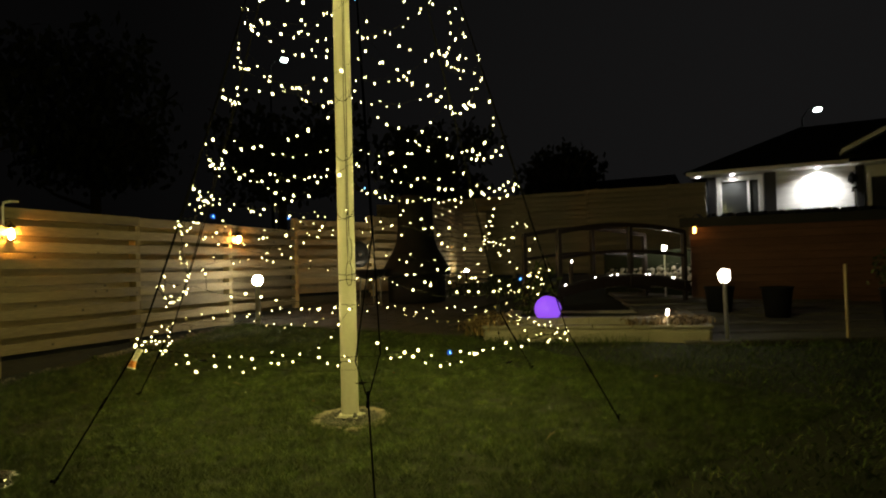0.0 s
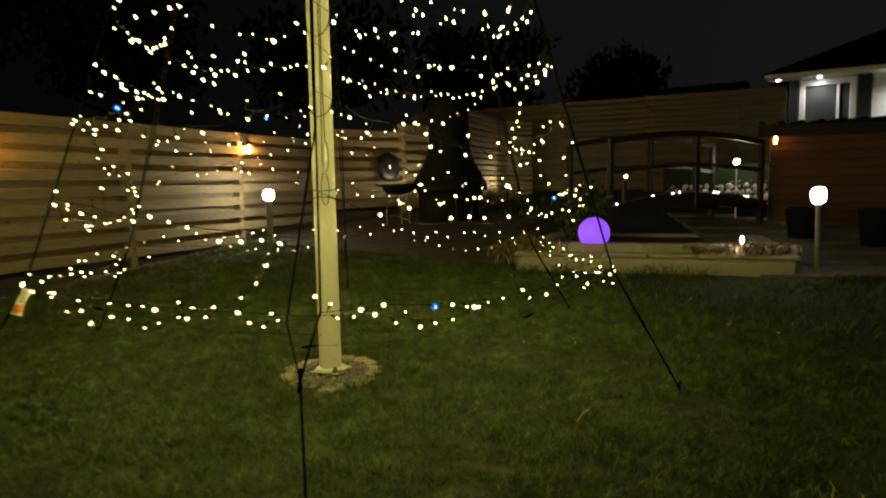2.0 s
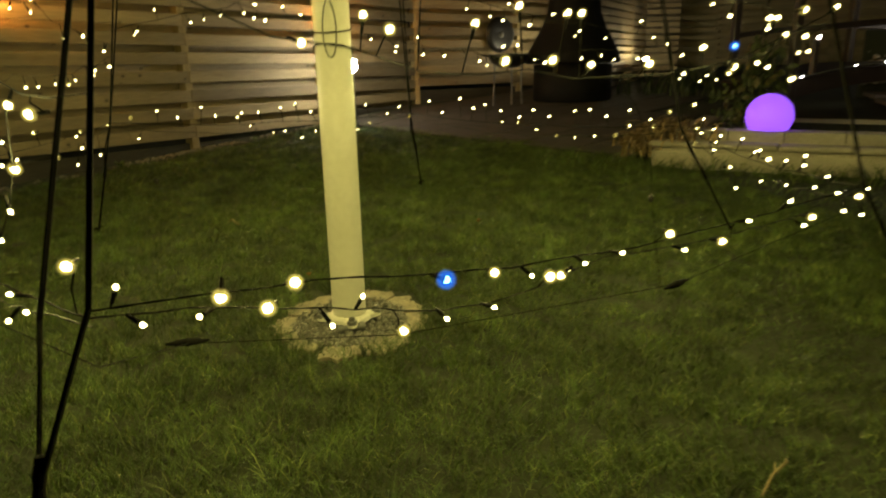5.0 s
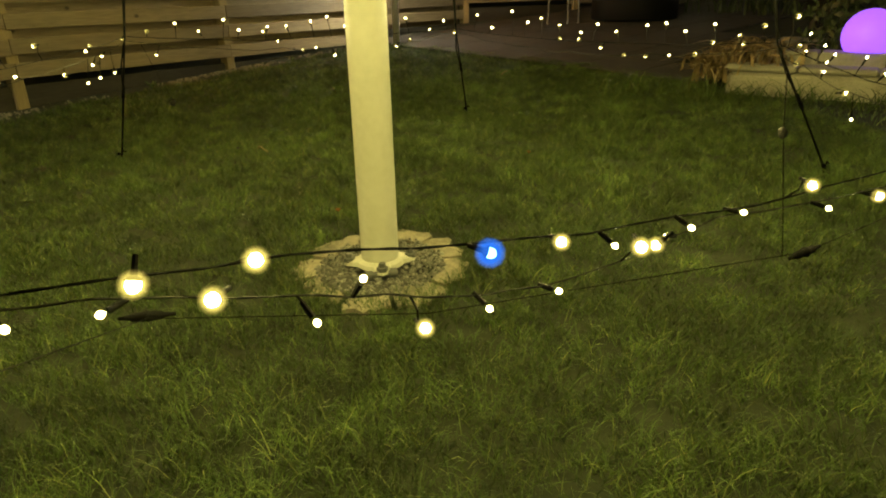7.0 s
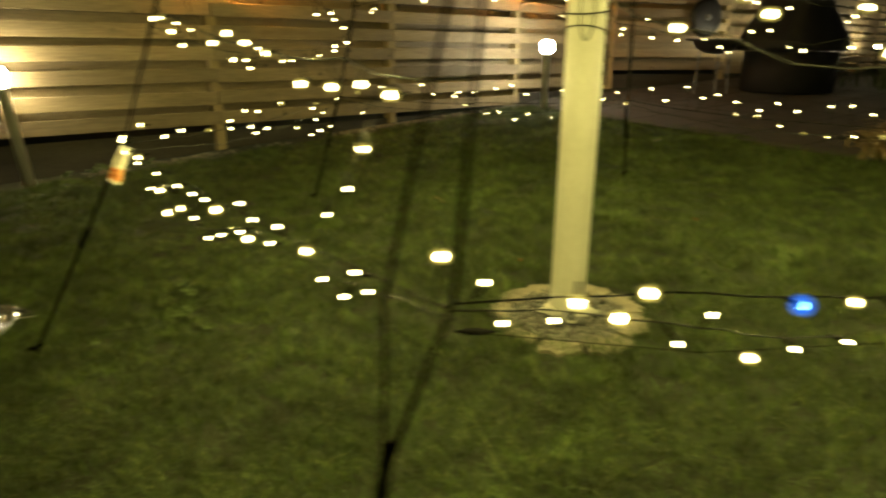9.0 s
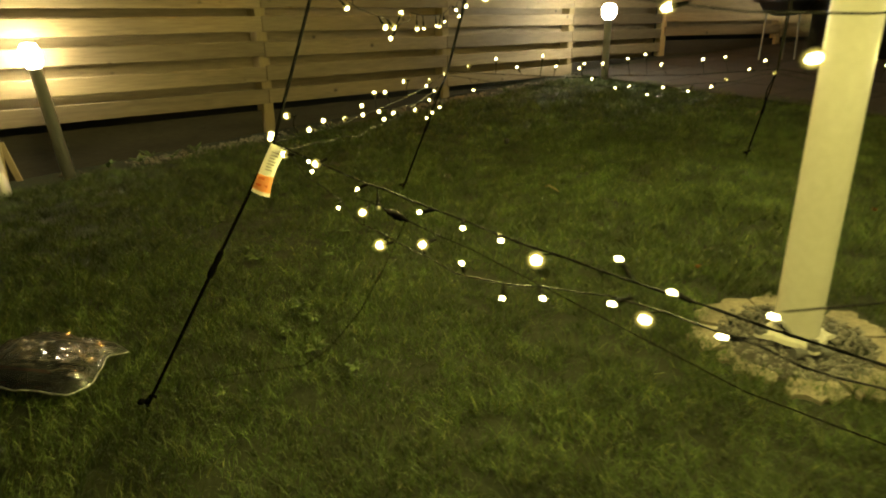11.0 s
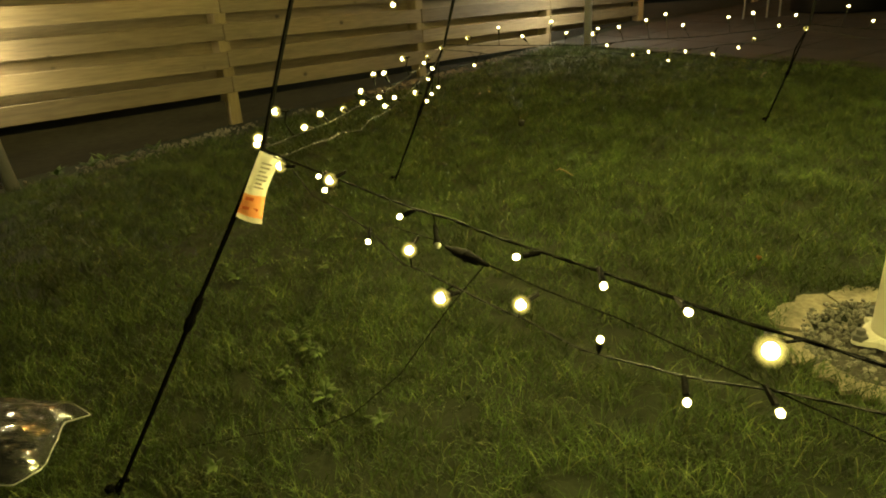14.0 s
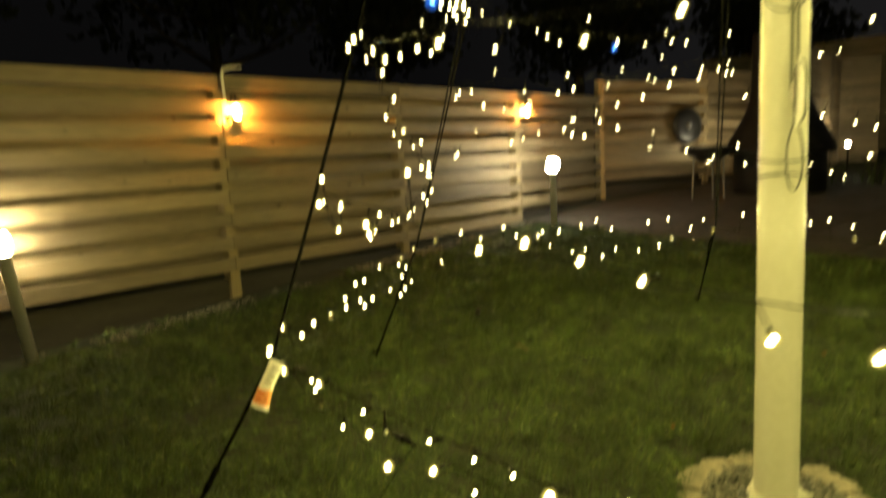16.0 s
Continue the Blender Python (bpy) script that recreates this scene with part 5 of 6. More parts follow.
def bridge():
    """A low arched garden bridge with railings, its arch along the pond's length."""
    L_ = 2.75
    t = thing("arched_bridge", pose(6.86, 6.72, 0, 0, 0, -8.5), "dark stained arched wooden garden bridge with rails", "bridge")

    def arc(x, base, rise):
        return base + rise * (1 - ((x - L_ / 2) / (L_ / 2)) ** 2)

    n = 26
    for k in range(n):
        x = L_ * (k + 0.5) / n
        slope = -math.degrees(math.atan(-2 * 0.165 * (x - L_ / 2) / (L_ / 2) ** 2))
        bm = bmesh.new()
        box(bm, (-0.055, 0.0, -0.025), (0.055, 0.95, 0.0), 0.004)
        part("plank", bm, MAT_BRIDGE, t, at=pose(x, 0, arc(x, 0.795, 0.165), 0, slope, 0))
    for y in (0.03, 0.92):
        bm = bmesh.new()
        for lo, hi, b0, r0 in ((-0.17, -0.03, 0.795, 0.165),):
            xs = np.linspace(0, L_, 25)
            vs = [[bm.verts.new((x, y + dy, arc(x, b0, r0) + dz)) for dy, dz in ((-0.03, lo), (0.03, lo), (0.03, hi), (-0.03, hi))] for x in xs]
            for a, b in zip(vs, vs[1:]):
                for i in range(4):
                    bm.faces.new((a[i], a[(i + 1) % 4], b[(i + 1) % 4], b[i]))
        part("stringer", bm, MAT_BRIDGE, t)
        for base, rise, h in ((1.60, 0.13, 0.035), (1.22, 0.10, 0.025)):
            bm = bmesh.new()
            vs = [[bm.verts.new((x, y + dy, arc(x, base, rise) + dz)) for dy, dz in ((-0.03, -h), (0.03, -h), (0.03, h), (-0.03, h))] for x in np.linspace(0.08, L_ - 0.08, 25)]
            for a, b in zip(vs, vs[1:]):
                for i in range(4):
                    bm.faces.new((a[i], a[(i + 1) % 4], b[(i + 1) % 4], b[i]))
            bm.faces.new(vs[0][::-1])
            bm.faces.new(vs[-1])
            part("rail", bm, MAT_BRIDGE, t)
        for x in (0.10, 1.48, L_ - 0.10):
            bm = bmesh.new()
            box(bm, (x - 0.035, y - 0.035, arc(x, 0.45, 0.3)), (x + 0.035, y + 0.035, arc(x, 1.60, 0.13)), 0.006)
            part("post", bm, MAT_BRIDGE, t)
        # short post with a light on its head
        bm = bmesh.new()
        box(bm, (0.285, y - 0.025, 0.80), (0.335, y + 0.025, 1.165), 0.005)
        part("short_post", bm, MAT_BRIDGE, t)
    for x in (0.17, 0.73, 1.05, 1.17, 1.76, 1.83, 2.33, 2.37):
        bm = bmesh.new()
        blob(bm, (x, -0.012, arc(x, 0.80, 0.165)), (0.014, 0.010, 0.010), 0.1, 1, int(x * 10))
        part("deck_light", bm, MAT_GLOBE_COOL, t, "tiny white deck light")
    bm = bmesh.new()
    blob(bm, (0.31, 0.0, 1.18), (0.022, 0.018, 0.018), 0.1, 1, 3)
    part("deck_light", bm, MAT_GLOBE_COOL, t)
    # pale tube that stands in for the light along the deck's edge
    bm = bmesh.new()
    tube(bm, [(x, -0.006, arc(x, 0.797, 0.165)) for x in np.linspace(0.1, L_ - 0.1, 25)], 0.006, 5)
    part("edge_strip", bm, MAT_LEG, t, "thin pale line drawn as the lit edge of the deck")
    return t


bridge()


def dry_clump(centre, spread, count, length, mat, seed, droop=0.9, name="dry_plant", label="bleached dry stalks and drooping leaves of a winter plant", width=0.012):
    r = random.Random(seed)
    bm = bmesh.new()
    for _ in range(count):
        a = r.uniform(0, 6.283)
        q = Vector((r.gauss(0, spread[0]), r.gauss(0, spread[1]), 0))
        l_ = length * r.uniform(0.5, 1.2)
        way = Vector((math.cos(a), math.sin(a), 0))
        n = 6
        pts = []
        for i in range(n + 1):
            k = i / n
            pts.append(q + way * l_ * (0.15 * k + 0.55 * droop * k * k) + Vector((0, 0, l_ * (k - droop * 0.85 * k * k))))
        sidev = Vector((-way.y, way.x, r.uniform(-0.6, 0.6))).normalized()
        w = width * r.uniform(0.5, 1.3)
        rows = [(bm.verts.new(p - sidev * w * (1 - 0.9 * (i / n) ** 2)), bm.verts.new(p + sidev * w * (1 - 0.9 * (i / n) ** 2))) for i, p in enumerate(pts)]
        for (p, q_), (s, u) in zip(rows, rows[1:]):
            bm.faces.new((p, q_, u, s))
    ob = new(name, mesh_of(name, bm, mat))
    ob.location = centre
    return tagged(ob, label, "plant")


for i, (u, v) in enumerate(((2.12, 0.16), (2.28, 0.14), (2.45, 0.2), (1.95, 0.22), (2.55, 0.45), (2.2, 0.4), (1.85, 0.14), (2.03, 0.10), (2.36, 0.08), (2.50, 0.10), (2.58, 0.25), (2.3, 0.3))):
    dry_clump(pond_at(u, v, 0.40), (0.08, 0.05), 30, 0.27, MAT_DRY, 60 + i)
for i, (u, v) in enumerate(((0.04, 0.10), (0.16, 0.22), (0.10, 0.42), (0.28, 0.12), (0.06, 0.70))):
    dry_clump(pond_at(u, v, 0.40), (0.07, 0.06), 34, 0.36, MAT_DRY, 170 + i)
for i, (u, v) in enumerate(((-0.10, 0.55), (-0.18, 0.85), (-0.14, 0.3), (-0.05, 1.1), (-0.24, 0.5), (-0.12, 0.1))):
    p = pond_at(u, v)
    dry_clump(Vector((p.x, p.y, gz(p.x, p.y) + 0.05)), (0.08, 0.08), 30, 0.42, MAT_DRY, 70 + i)
pl = thing("pond_lamp", Matrix.Translation(pond_at(2.19, 0.03, 0.55)), "small bright white lamp among dry stalks on the pond wall", "lamp")
bm = bmesh.new()
lathe(bm, [(0, -0.028), (0.012, -0.026), (0.016, 0.0), (0.012, 0.028), (0, 0.042)], 12)
part("lamp", bm, MAT_PONDLAMP, pl)
bm = bmesh.new()
tube(bm, [(0, 0, -0.15), (0, 0, -0.028)], 0.006, 6)
part("stake", bm, MAT_STEEL, pl)

# evergreen shrubs beside the bridge, and grasses in front of the back fence
for i, (u, v, z, s, c, lf) in enumerate(((0.62, 1.52, 0.80, (0.20, 0.20, 0.42), 200, 0.12), (0.42, 1.25, 0.55, (0.18, 0.18, 0.25), 130, 0.08))):
    bm = bmesh.new()
    leaf_cloud(bm, (0, 0, 0), s, c, lf, 80 + i)
    p = pond_at(u, v, z)
    tube(bm, [(0, 0, -z + gz(p.x, p.y) - 0.02), (0.02, 0.01, -0.2), (0, 0, 0)], [0.02, 0.015, 0.01], 6)
    ob = new("shrub", mesh_of("shrub", bm, MAT_LEAF))
    ob.location = p
    tagged(ob, "dim evergreen shrub beside the garden bridge", "shrub", "shrubs by the pond")
for i, (x, y) in enumerate(((8.0, 10.2), (8.5, 10.0), (8.9, 10.3), (8.3, 9.5))):
    dry_clump(Vector((x, y, gz(x, y) + 0.02)), (0.16, 0.16), 34, 0.62, MAT_LEAF, 90 + i, 0.6, "grass_clump", "tall dim ornamental grass in front of the fence", 0.014)

# stone bank behind the bridge, lit by a small lamp
rk = random.Random(12)
BANK_YAW = -72.0
bank_way = Vector((math.cos(radians(BANK_YAW)), math.sin(radians(BANK_YAW))))
bank_back = Vector((-bank_way.y, bank_way.x))
for row in range(7):
    u = -1.15 + 0.05 * (row % 2)
    while u < 0.75:
        w = rk.uniform(0.075, 0.145)
        p = Vector((9.93, 7.02)) + bank_way * (u + w / 2) + bank_back * (0.035 * row + rk.uniform(-0.02, 0.02))
        bm = bmesh.new()
        blob(bm, (0, 0, 0), (w * 0.52, 0.07, rk.uniform(0.040, 0.056)), 0.55, 2, int(rk.random() * 900))
        ob = new("field_stone", mesh_of("field_stone", bm, MAT_ROCK, smooth=True))
        ob.location = (p.x, p.y, 0.74 + 0.088 * row + rk.uniform(-0.012, 0.012))
        ob.rotation_euler = (rk.uniform(-0.25, 0.25), rk.uniform(-0.25, 0.25), radians(BANK_YAW) + rk.uniform(-0.25, 0.25))
        tagged(ob, "rounded pale field stone in the bank behind the bridge", "stone", "stones in the bank")
        u += w
bm = bmesh.new()
box(bm, (-1.2, 0.06, 0.1), (0.8, 0.75, 1.36), 0.05)
bank = new("earth_bank", mesh_of("earth_bank", bm, MAT_SOIL))
bank.matrix_basis = pose(9.93, 7.02, 0.0, 0, 0, BANK_YAW)
tagged(bank, "dark earth bank under the field stones", "bank", kind="structure")
bl = thing("bank_lamp", Matrix.Translation(Vector((9.68, 6.872, 1.375))), "small bright white globe lamp on a stake over the stone bank", "garden lamp")
bm = bmesh.new()
bmesh.ops.create_icosphere(bm, subdivisions=2, radius=0.045)
part("globe", bm, MAT_BANKLAMP, bl, smooth=True)
bm = bmesh.new()
tube(bm, [(0, 0, -0.98), (0, 0, -0.045)], 0.01, 6)
part("stake", bm, MAT_STEEL, bl)

# ---------------------------------------------------------------- fire bowl and outdoor fireplace at the back
fire_bowl = thing("fire_bowl", pose(5.95, 10.55, gz(5.95, 10.55)), "black round fire bowl on three thin steel legs", "fire bowl")
bm = bmesh.new()
lathe(bm, [(0, 0.50), (0.12, 0.51), (0.24, 0.57), (0.29, 0.66), (0.30, 0.68), (0.285, 0.69), (0.22, 0.60), (0, 0.56)], 28)
part("bowl", bm, MAT_ENAMEL, fire_bowl, "black enamel bowl", smooth=True)
for x, y in ((-0.22, 0.03), (0.02, -0.06), (0.15, -0.11)):
    bm = bmesh.new()
    tube(bm, [(x * 0.9, y * 0.9, 0.62), (x, y, -0.02)], 0.012, 8)
    part("leg", bm, MAT_LEG, fire_bowl, "thin grey steel leg")
bm = bmesh.new()
tube(bm, [(-0.29, 0.0, 0.66), (-0.36, 0.02, 0.68), (-0.36, 0.1, 0.68), (-0.29, 0.1, 0.66)], 0.010, 6)
part("handle", bm, MAT_BRONZE, fire_bowl)
# a round black disc hung on the boards behind it
disc = thing("wall_disc", pose(6.44, 11.93, 1.46, 90, 0, 12.4), "round black dished metal disc hung on the fence boards", "ornament")
bm = bmesh.new()
lathe(bm, [(0, 0.05), (0.05, 0.055), (0.20, 0.075), (0.262, 0.05), (0.275, 0.02), (0.26, 0.0), (0.0, -0.02)], 36)
part("plate", bm, MAT_ENAMEL, disc, smooth=True)
bm = bmesh.new()
lathe(bm, [(0.0, 0.10), (0.03, 0.095), (0.045, 0.075), (0.045, 0.05), (0.0, 0.05)], 16)
part("hub", bm, MAT_LEG, disc, "dull grey hub", smooth=True)

fire = thing("outdoor_fireplace", pose(6.90, 10.45, gz(6.90, 10.45)), "tall matt black bell-shaped outdoor fireplace with a wide flue", "fireplace")
bm = bmesh.new()
lathe(bm, [(0, 0.0), (0.52, 0.0), (0.55, 0.02), (0.55, 0.50), (0.0, 0.51)], 32)
part("base", bm, MAT_BLACK, fire, "black cylindrical base", smooth=True)
bm = bmesh.new()
lathe(bm, [(0.0, 0.505), (0.64, 0.51), (0.66, 0.56), (0.63, 0.66), (0.54, 0.82), (0.44, 1.0), (0.37, 1.18), (0.345, 1.4), (0.34, 2.0), (0.345, 2.04), (0.27, 2.05), (0, 2.05)], 36)
part("hood", bm, MAT_BLACK, fire, "black bell-shaped hood", smooth=True)
for ux, uy, label in ((6.98, 11.35, "garden lamp on a stake behind the fireplace, shining up the boards"), (9.15, 11.80, "garden lamp on a stake by the corner, shining up the boards")):
    uplight = thing("uplight", pose(ux, uy, gz(ux, uy)), label, "garden lamp", "uplights by the back fence")
    h = 1.03 - gz(ux, uy)
    bm = bmesh.new()
    lathe(bm, [(0, -0.1), (0.012, -0.1), (0.014, h - 0.05), (0.03, h - 0.04), (0.11, h - 0.006), (0.115, h), (0.0, h - 0.004)], 20)
    part("stake", bm, MAT_BLACK, uplight, "black stake with a wide dish")
    bm = bmesh.new()
    lathe(bm, [(0, h - 0.002), (0.03, h - 0.001), (0.034, h + 0.02), (0.025, h + 0.045), (0, h + 0.055)], 16)
    part("globe", bm, MAT_UPLIGHT, uplight, smooth=True)
# the paved corner that they stand on
patio = thing("patio", Matrix.Identity(4), "dark paved corner at the back of the lawn", "paving", kind="structure")
lie = Vector((0, 0, 1)).rotation_difference(Vector((-0.045, -0.045, 1))).to_matrix().to_4x4()
slab = None
for i in range(-5, 8):
    for j in range(10):
        c = Vector((3.78, 10.36)) + Vector((0.41, -0.912)) * (0.62 * i) + Vector((0.912, 0.41)) * (0.62 * j)
        off_fence = (c - FENCE_FOOT).dot(FENCE_SIDE)
        u, v = (c - PLANTER_A).dot(PLANTER_WAY), (c - PLANTER_A).dot(PLANTER_BACK)
        if off_fence < 0.4 or (u > -0.35 and v > -0.3) or c.y > 12.0:
            continue
        if slab is None:
            bm = bmesh.new()
            box(bm, (-0.305, -0.305, -0.04), (0.305, 0.305, 0.0), 0.006)
            slab = mesh_of("slab", bm, MAT_PATIO)
        part("slab", slab, MAT_PATIO, patio, at=Matrix.Translation((c.x, c.y, gz(c.x, c.y) + 0.012)) @ lie @ Matrix.Rotation(radians(-65.8), 4, "Z"))

# ---------------------------------------------------------------- terrace edge on the other side
edge_way = (EDGE_B - EDGE_A).normalized()
edge_back = Vector((-edge_way.y, edge_way.x))
edge_yaw = math.degrees(math.atan2(edge_way.y, edge_way.x))
for k in range(3):
    p = EDGE_A + edge_way * (1.2 * k)
    bm = bmesh.new()
    box(bm, (0, 0, -0.12), (1.19, 0.14, 0.05), 0.012)
    ob = new("sleeper", mesh_of("sleeper", bm, MAT_SLEEPER))
    ob.matrix_basis = pose(p.x, p.y, gz(7.6, 3.3), 0, 0, edge_yaw)
    tagged(ob, "dark timber sleeper edging the lawn", "sleeper", "sleepers along the lawn")
terrace = thing("terrace", Matrix.Identity(4), "grey paved terrace beside the outbuilding", "terrace", kind="structure")
slab2 = None
for i in range(10):
    for j in range(8):
        p = EDGE_A + edge_way * (0.6 * i - 0.3) + edge_back * (0.45 + 0.6 * j)
        if slab2 is None:
            bm = bmesh.new()
            box(bm, (-0.296, -0.296, -0.05), (0.296, 0.296, 0.0), 0.006)
            slab2 = mesh_of("paving_slab", bm, MAT_PAVING)
        part("paving_slab", slab2, MAT_PAVING, terrace, at=pose(p.x, p.y, 0.235 + 0.05 * j, 2.0, 0, edge_yaw))
stake = thing("marker_stake", pose(7.845, 3.24, gz(7.845, 3.24)), "thin pale upright stake at the edge of the lawn", "stake")
bm = bmesh.new()
box(bm, (-0.016, -0.016, -0.1), (0.016, 0.016, 0.86), 0.004)
part("stake", bm, MAT_POST, stake)
for i, (x, y, s, leafy) in enumerate(((9.0, 4.6, 0.20, False), (9.1, 3.2, 0.17, True), (8.9, 5.4, 0.2, False))):
    z = 0.40
    t = thing("terrace_pot", pose(x, y, z), "dark round pot on the terrace", "plant pot", "pots on the terrace")
    bm = bmesh.new()
    lathe(bm, [(0, -0.12), (s * 0.75, -0.12), (s, 0.32), (s * 1.06, 0.33), (s * 1.06, 0.36), (s * 0.9, 0.36), (s * 0.9, 0.30), (0, 0.30)], 24)
    part("pot", bm, MAT_BLACK, t, smooth=True)
    if leafy:
        bm = bmesh.new()
        leaf_cloud(bm, (0, 0, 0.55), (0.26, 0.26, 0.28), 200, 0.08, 5)
        part("foliage", bm, MAT_LEAF, t)

# ---------------------------------------------------------------- outbuilding with a corrugated roof
SHED = Vector((9.85, 6.45))
SHED_WAY = Vector((0.56, -0.83)).normalized()
SHED_YAW = math.degrees(math.atan2(SHED_WAY.y, SHED_WAY.x))
shed = thing("outbuilding", pose(SHED.x, SHED.y, 0, 0, 0, SHED_YAW), "low red-brown boarded outbuilding under a dark corrugated roof", "shed")
bm = bmesh.new()
box(bm, (0, 0.03, 0.1), (7.0, 1.6, 1.72), 0.01)
part("wall", bm, MAT_BRICK, shed, "red-brown wall")
for k in range(12):
    bm = bmesh.new()
    box(bm, (-0.02, 0.0, 0.30 + 0.12 * k), (7.02, 0.028, 0.415 + 0.12 * k), 0.006)
    part("cladding_board", bm, MAT_BRICK, shed)
bm = bmesh.new()
box(bm, (-0.18, -0.16, 1.70), (7.2, -0.13, 1.86), 0.005)
part("fascia", bm, MAT_SHEDROOF, shed, "dark eaves board")
bm = bmesh.new()
nx = 300
rows = []
for y, z in ((-0.18, 1.875), (1.75, 1.985)):
    rows.append([bm.verts.new((-0.2 + 7.4 * i / nx, y, z + 0.046 * math.sin(2 * math.pi * (7.4 * i / nx) / 0.25))) for i in range(nx + 1)])
for i in range(nx):
    bm.faces.new((rows[0][i], rows[0][i + 1], rows[1][i + 1], rows[1][i]))
bmesh.ops.solidify(bm, geom=list(bm.faces), thickness=0.012)
part("roof", bm, MAT_SHEDROOF, shed, "dark corrugated roof sheet")
p = SHED + SHED_WAY * 0.05 - Vector((-SHED_WAY.y, SHED_WAY.x)) * 0.16
wall_lantern((p.x, p.y, 1.66), SHED_YAW, "small black lantern glowing amber on the outbuilding", MAT_FLAME_LOW)
# added second lantern, out of view further along the wall
p = SHED + SHED_WAY * 4.6 - Vector((-SHED_WAY.y, SHED_WAY.x)) * 0.16
wall_lantern((p.x, p.y, 1.62), SHED_YAW, "small black lantern glowing amber, added out of view along the outbuilding", MAT_FLAME_LOW)

# ---------------------------------------------------------------- neighbouring house behind
HOUSE_YAW = math.degrees(math.atan2(-0.89625432, 0.44354053))
house = thing("house", pose(15.684, 7.762, 0, 0, 0, HOUSE_YAW), "white clad bungalow with dark tiled roof and lit soffits", "house")


def house_box(name, lo, hi, mat, label="", bevel=0.008, parent=None):
    bm = bmesh.new()
    box(bm, lo, hi, bevel)
    return part(name, bm, mat, parent or house, label)


house_box("wall", (-1.70, 0.14, 0.9), (7.0, 0.34, 3.22), MAT_WHITE, "white wall")
house_box("side_wall", (-1.70, 0.34, 0.9), (-1.5, 6.0, 3.2), MAT_WHITE)
for k in range(10):
    house_box("cladding_board", (-0.17, 0.10 - 0.004, 1.9 + 0.135 * k), (1.42, 0.138, 2.028 + 0.135 * k), MAT_WHITE, bevel=0.006)
house_box("corner_post", (-1.69, 0.0, 0.9), (-1.51, 0.13, 3.20), MAT_DARKTRIM, "charcoal corner post")
house_box("pillar", (-0.42, 0.0, 0.9), (-0.17, 0.136, 3.24), MAT_DARKTRIM, "charcoal pillar")
house_box("pillar", (1.46, 0.0, 0.9), (1.62, 0.136, 3.30), MAT_DARKTRIM)
win = house_box("window", (-1.42, 0.10, 2.0), (-0.48, 0.132, 3.14), MAT_WINDOW, "dim window")
for lo, hi in (((-1.50, 0.04, 1.9), (-1.38, 0.135, 3.20)), ((-0.56, 0.04, 1.9), (-0.44, 0.135, 3.20)), ((-1.38, 0.04, 3.08), (-0.56, 0.135, 3.20)), ((-0.80, 0.06, 1.9), (-0.74, 0.134, 3.08))):
    house_box("window_frame", lo, hi, MAT_TRIM, "white window frame", parent=win)
house_box("corner_board", (-1.80, 0.0, 0.9), (-1.74, 0.3, 3.02), MAT_TRIM, "white corner board")
win2 = house_box("window", (1.72, 0.10, 2.0), (2.9, 0.132, 2.96), MAT_WINDOW, "dim window")
house_box("window_frame", (1.66, 0.04, 1.9), (1.76, 0.135, 3.04), MAT_TRIM, "white window frame", parent=win2)
house_box("window_frame", (1.76, 0.04, 2.94), (2.95, 0.135, 3.04), MAT_TRIM, parent=win2)
house_box("soffit", (-2.10, -0.45, 3.225), (7.0, 0.14, 3.255), MAT_TRIM, "white soffit")
house_box("fascia", (-2.14, -0.50, 3.235), (1.30, -0.455, 3.315), MAT_TRIM, "white eaves board")
bm = bmesh.new()
v = [bm.verts.new(p) for p in ((-2.2, -0.52, 3.31), (7.5, -0.52, 3.31), (7.5, 3.0, 4.75), (0.45, 3.0, 4.75), (-2.2, 7.0, 3.31), (7.5, 7.0, 3.31))]
for f in ((0, 1, 2, 3), (0, 3, 4), (3, 2, 5, 4)):
    bm.faces.new([v[i] for i in f])
bmesh.ops.solidify(bm, geom=list(bm.faces), thickness=0.05)
part("roof", bm, MAT_TILE, house, "dark hipped tiled roof")
bm = bmesh.new()
for a, b in (((1.15, -0.75, 3.42), (3.2, -0.75, 4.45)), ((3.2, -0.75, 4.45), (5.25, -0.75, 3.42))):
    m = [Vector(a), Vector(b)]
    vs = [bm.verts.new(q + Vector(o)) for q in m for o in ((0, 0, 0), (0, 0.7, 0), (0, 0.7, 0.10), (0, 0, 0.10))]
    for f in ((0, 1, 2, 3), (7, 6, 5, 4), (0, 4, 5, 1), (1, 5, 6, 2), (2, 6, 7, 3), (3, 7, 4, 0)):
        bm.faces.new([vs[i] for i in f])
part("verge_board", bm, MAT_TRIM, house, "white gable verge board")
bm = bmesh.new()
vs = [bm.verts.new(q) for q in ((1.05, -0.8, 3.50), (3.2, -0.8, 4.58), (3.2, 3.0, 4.58), (1.05, 3.0, 3.50), (5.35, -0.8, 3.50), (5.35, 3.0, 3.50))]
bm.faces.new([vs[i] for i in (0, 1, 2, 3)])
bm.faces.new([vs[i] for i in (1, 4, 5, 2)])
bmesh.ops.solidify(bm, geom=list(bm.faces), thickness=0.05)
part("porch_roof", bm, MAT_TILE, house, "dark tiled gable roof")
bm = bmesh.new()
blob(bm, (1.38, -0.06, 2.93), (0.10, 0.09, 0.13), 0.3, 2, 4)
tube(bm, [(1.46, 0.02, 2.72), (1.40, -0.06, 2.70), (1.38, -0.08, 2.62)], 0.035, 8)
part("hanging_pot", bm, MAT_BLACK, house, "black hanging pot")
